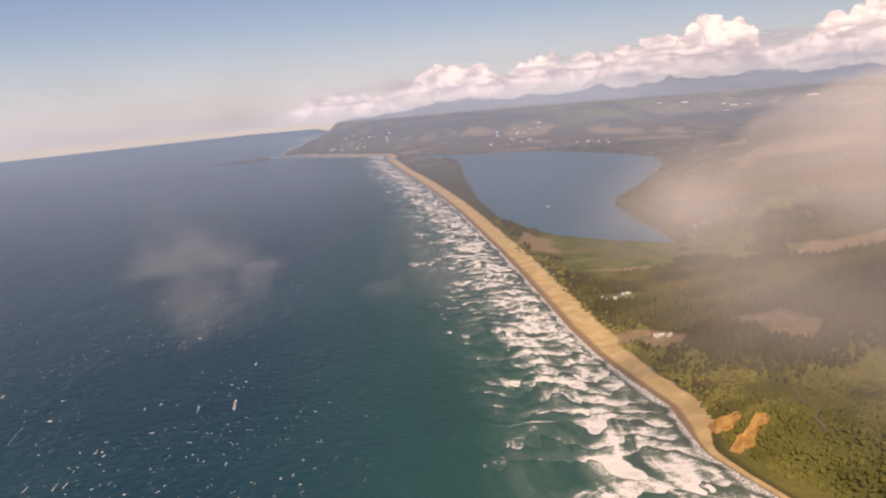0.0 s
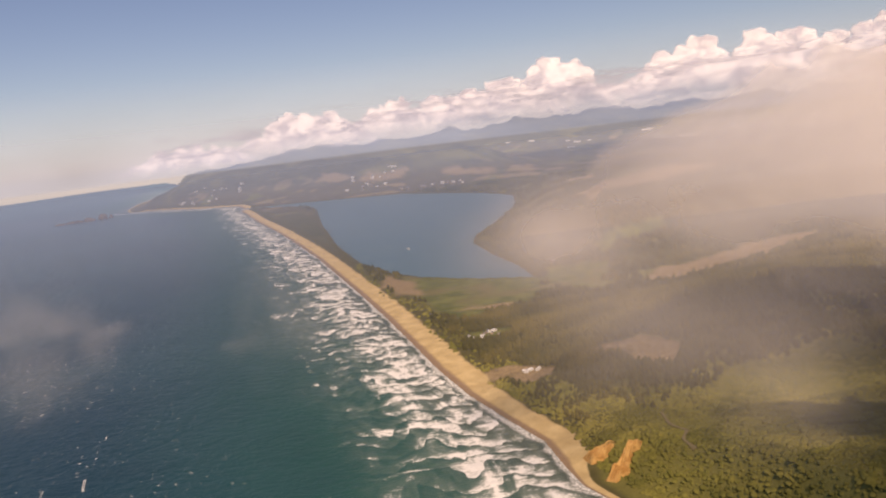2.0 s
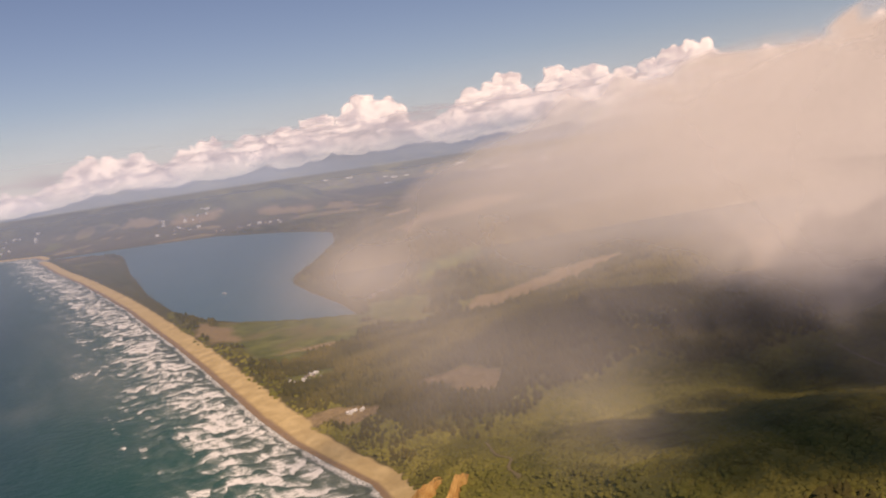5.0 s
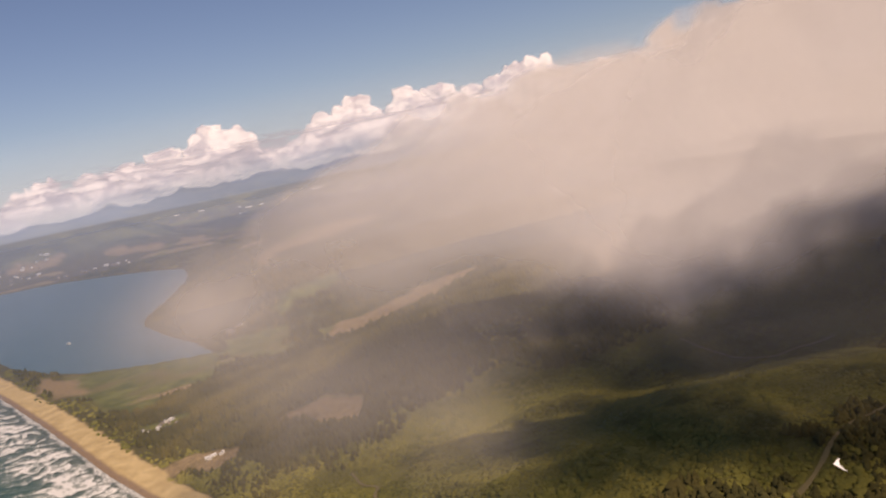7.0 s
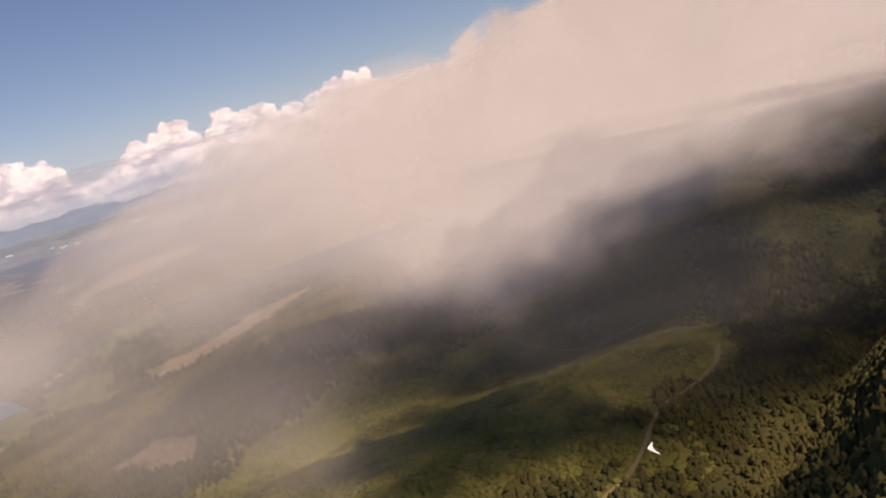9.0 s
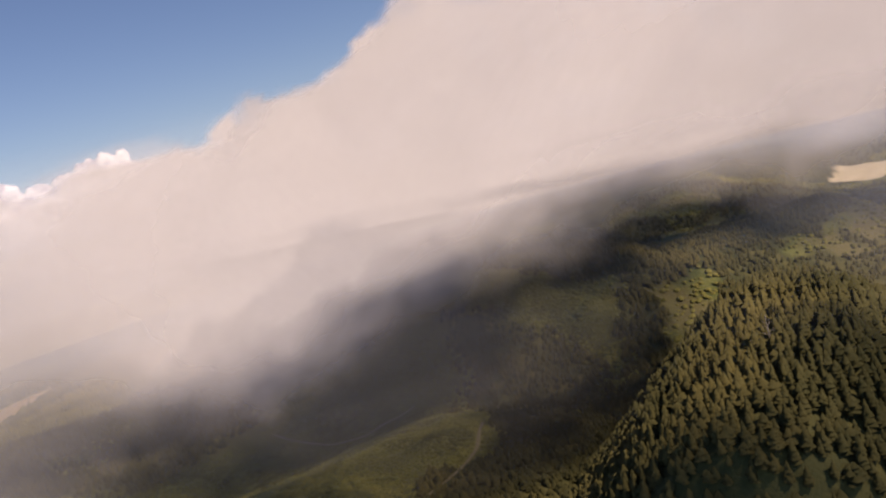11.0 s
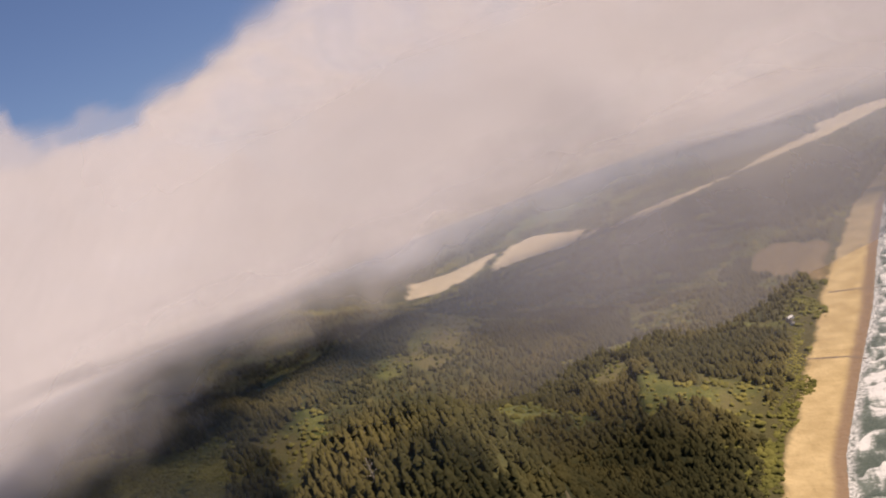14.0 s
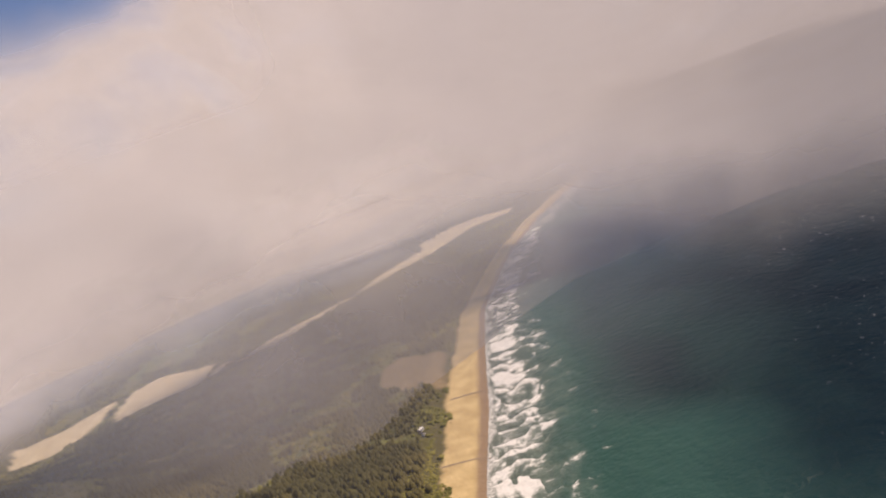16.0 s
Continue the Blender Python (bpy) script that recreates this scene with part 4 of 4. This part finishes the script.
def place(kind, x, y, turn, group, grow=1.0):
    m = settle(None, x, y, turn, grow)
    if not made[kind]:
        made[kind] = True
        kinds[kind].matrix_basis = m
        ob = kinds[kind]
    else:
        ob = copy_thing(kinds[kind], m)
        ob.scale = (grow, grow, grow)
    ob["group"] = group


for cx, cy, sx, sy, n, grp in ((544, 513, 12, 12, 14, "houses behind the beach"), (566, 424, 5, 4, 4, "houses behind the beach"),
                               (620, 775, 12, 8, 5, "farm by the lagoon"), (290, 2290, 70, 110, 22, "village north of the lagoon"),
                               (-230, 2440, 130, 60, 24, "village on the headland"), (480, 2080, 90, 40, 14, "village north of the lagoon"),
                               (1000, -76, 6, 4, 4, "houses behind the dunes"), (1915, -5, 40, 16, 6, "farm behind the dunes")):
    for i in range(n):
        x, y = cx + sx * rs.uniform(-1, 1), cy + sy * rs.uniform(-1, 1)
        q = ground_height(np.array([x]), np.array([y]), True)
        if q[1][0] > 30 and q[2][0] > 8:
            place(rs.randint(3), x, y, rs.uniform(0, 180), grp, 0.34 if cy < 700 else 0.85 if cy < 1500 else 1.0)
for i in range(44):
    az, r = radians(rs.uniform(2, 26)), rs.uniform(3000, 3800)
    place(3, CX + r * math.sin(az), CY + r * math.cos(az), rs.uniform(50, 110), "sheds on the far plain", rs.uniform(0.45, 0.95))

boat = tagged(new("boat"), "small white boat lying on the lagoon", "boat")
bm = bmesh.new()
sec = []
for yy, w, k in ((-2.4, 0.75, 0.0), (-0.8, 0.95, -0.05), (0.9, 0.8, 0.0), (2.3, 0.25, 0.15), (2.8, 0.03, 0.25)):
    sec.append([bm.verts.new((px, yy, pz)) for px, pz in ((-w, 0.7 + k), (-w * 0.7, -0.1), (0, -0.3), (w * 0.7, -0.1), (w, 0.7 + k))])
for s0, s1 in zip(sec, sec[1:]):
    for i in range(4):
        bm.faces.new((s0[i], s0[i + 1], s1[i + 1], s1[i]))
    bm.faces.new((s0[4], s0[0], s1[0], s1[4]))
bm.faces.new(sec[0])
part("hull", bm, WHITE, boat)
bm = bmesh.new()
box(bm, -0.55, 0.55, -0.9, 0.7, 0.72, 1.6)
part("cabin", bm, PALEROOF, boat)
boat.matrix_world = pose(464, 1008, 0.05, 0, 0, 40) @ Matrix.Scale(1.4, 4)

SAIL = plain("white_sailcloth", (0.88, 0.88, 0.86), 0.6, 0.06, 1.0)
glider = tagged(new("hang_glider"), "white swept hang glider wing gliding over the slope", "hang glider")
bm = bmesh.new()
nose, kl = Vector((0, 1.3, 0)), Vector((0, -0.35, -0.05))
for sgn in (-1, 1):
    tip0, tip1, mid = Vector((sgn * 2.6, -0.75, 0.22)), Vector((sgn * 2.5, -1.15, 0.2)), Vector((sgn * 1.3, -0.45, 0.25))
    for dz in (0.0, -0.04):
        q = [bm.verts.new(p + Vector((0, 0, dz))) for p in (nose, tip0, tip1, mid, kl)]
        bm.faces.new((q[0], q[1], q[2], q[3]))
        bm.faces.new((q[0], q[3], q[4]))
part("sail", bm, SAIL, glider)
bm = bmesh.new()
box(bm, -0.03, 0.03, -1.0, 1.3, -0.10, -0.05)
part("keel", bm, PALEROOF, glider)
glider.matrix_world = pose(658, 88, 72, 20, -12, 60) @ Matrix.Scale(0.75, 4)
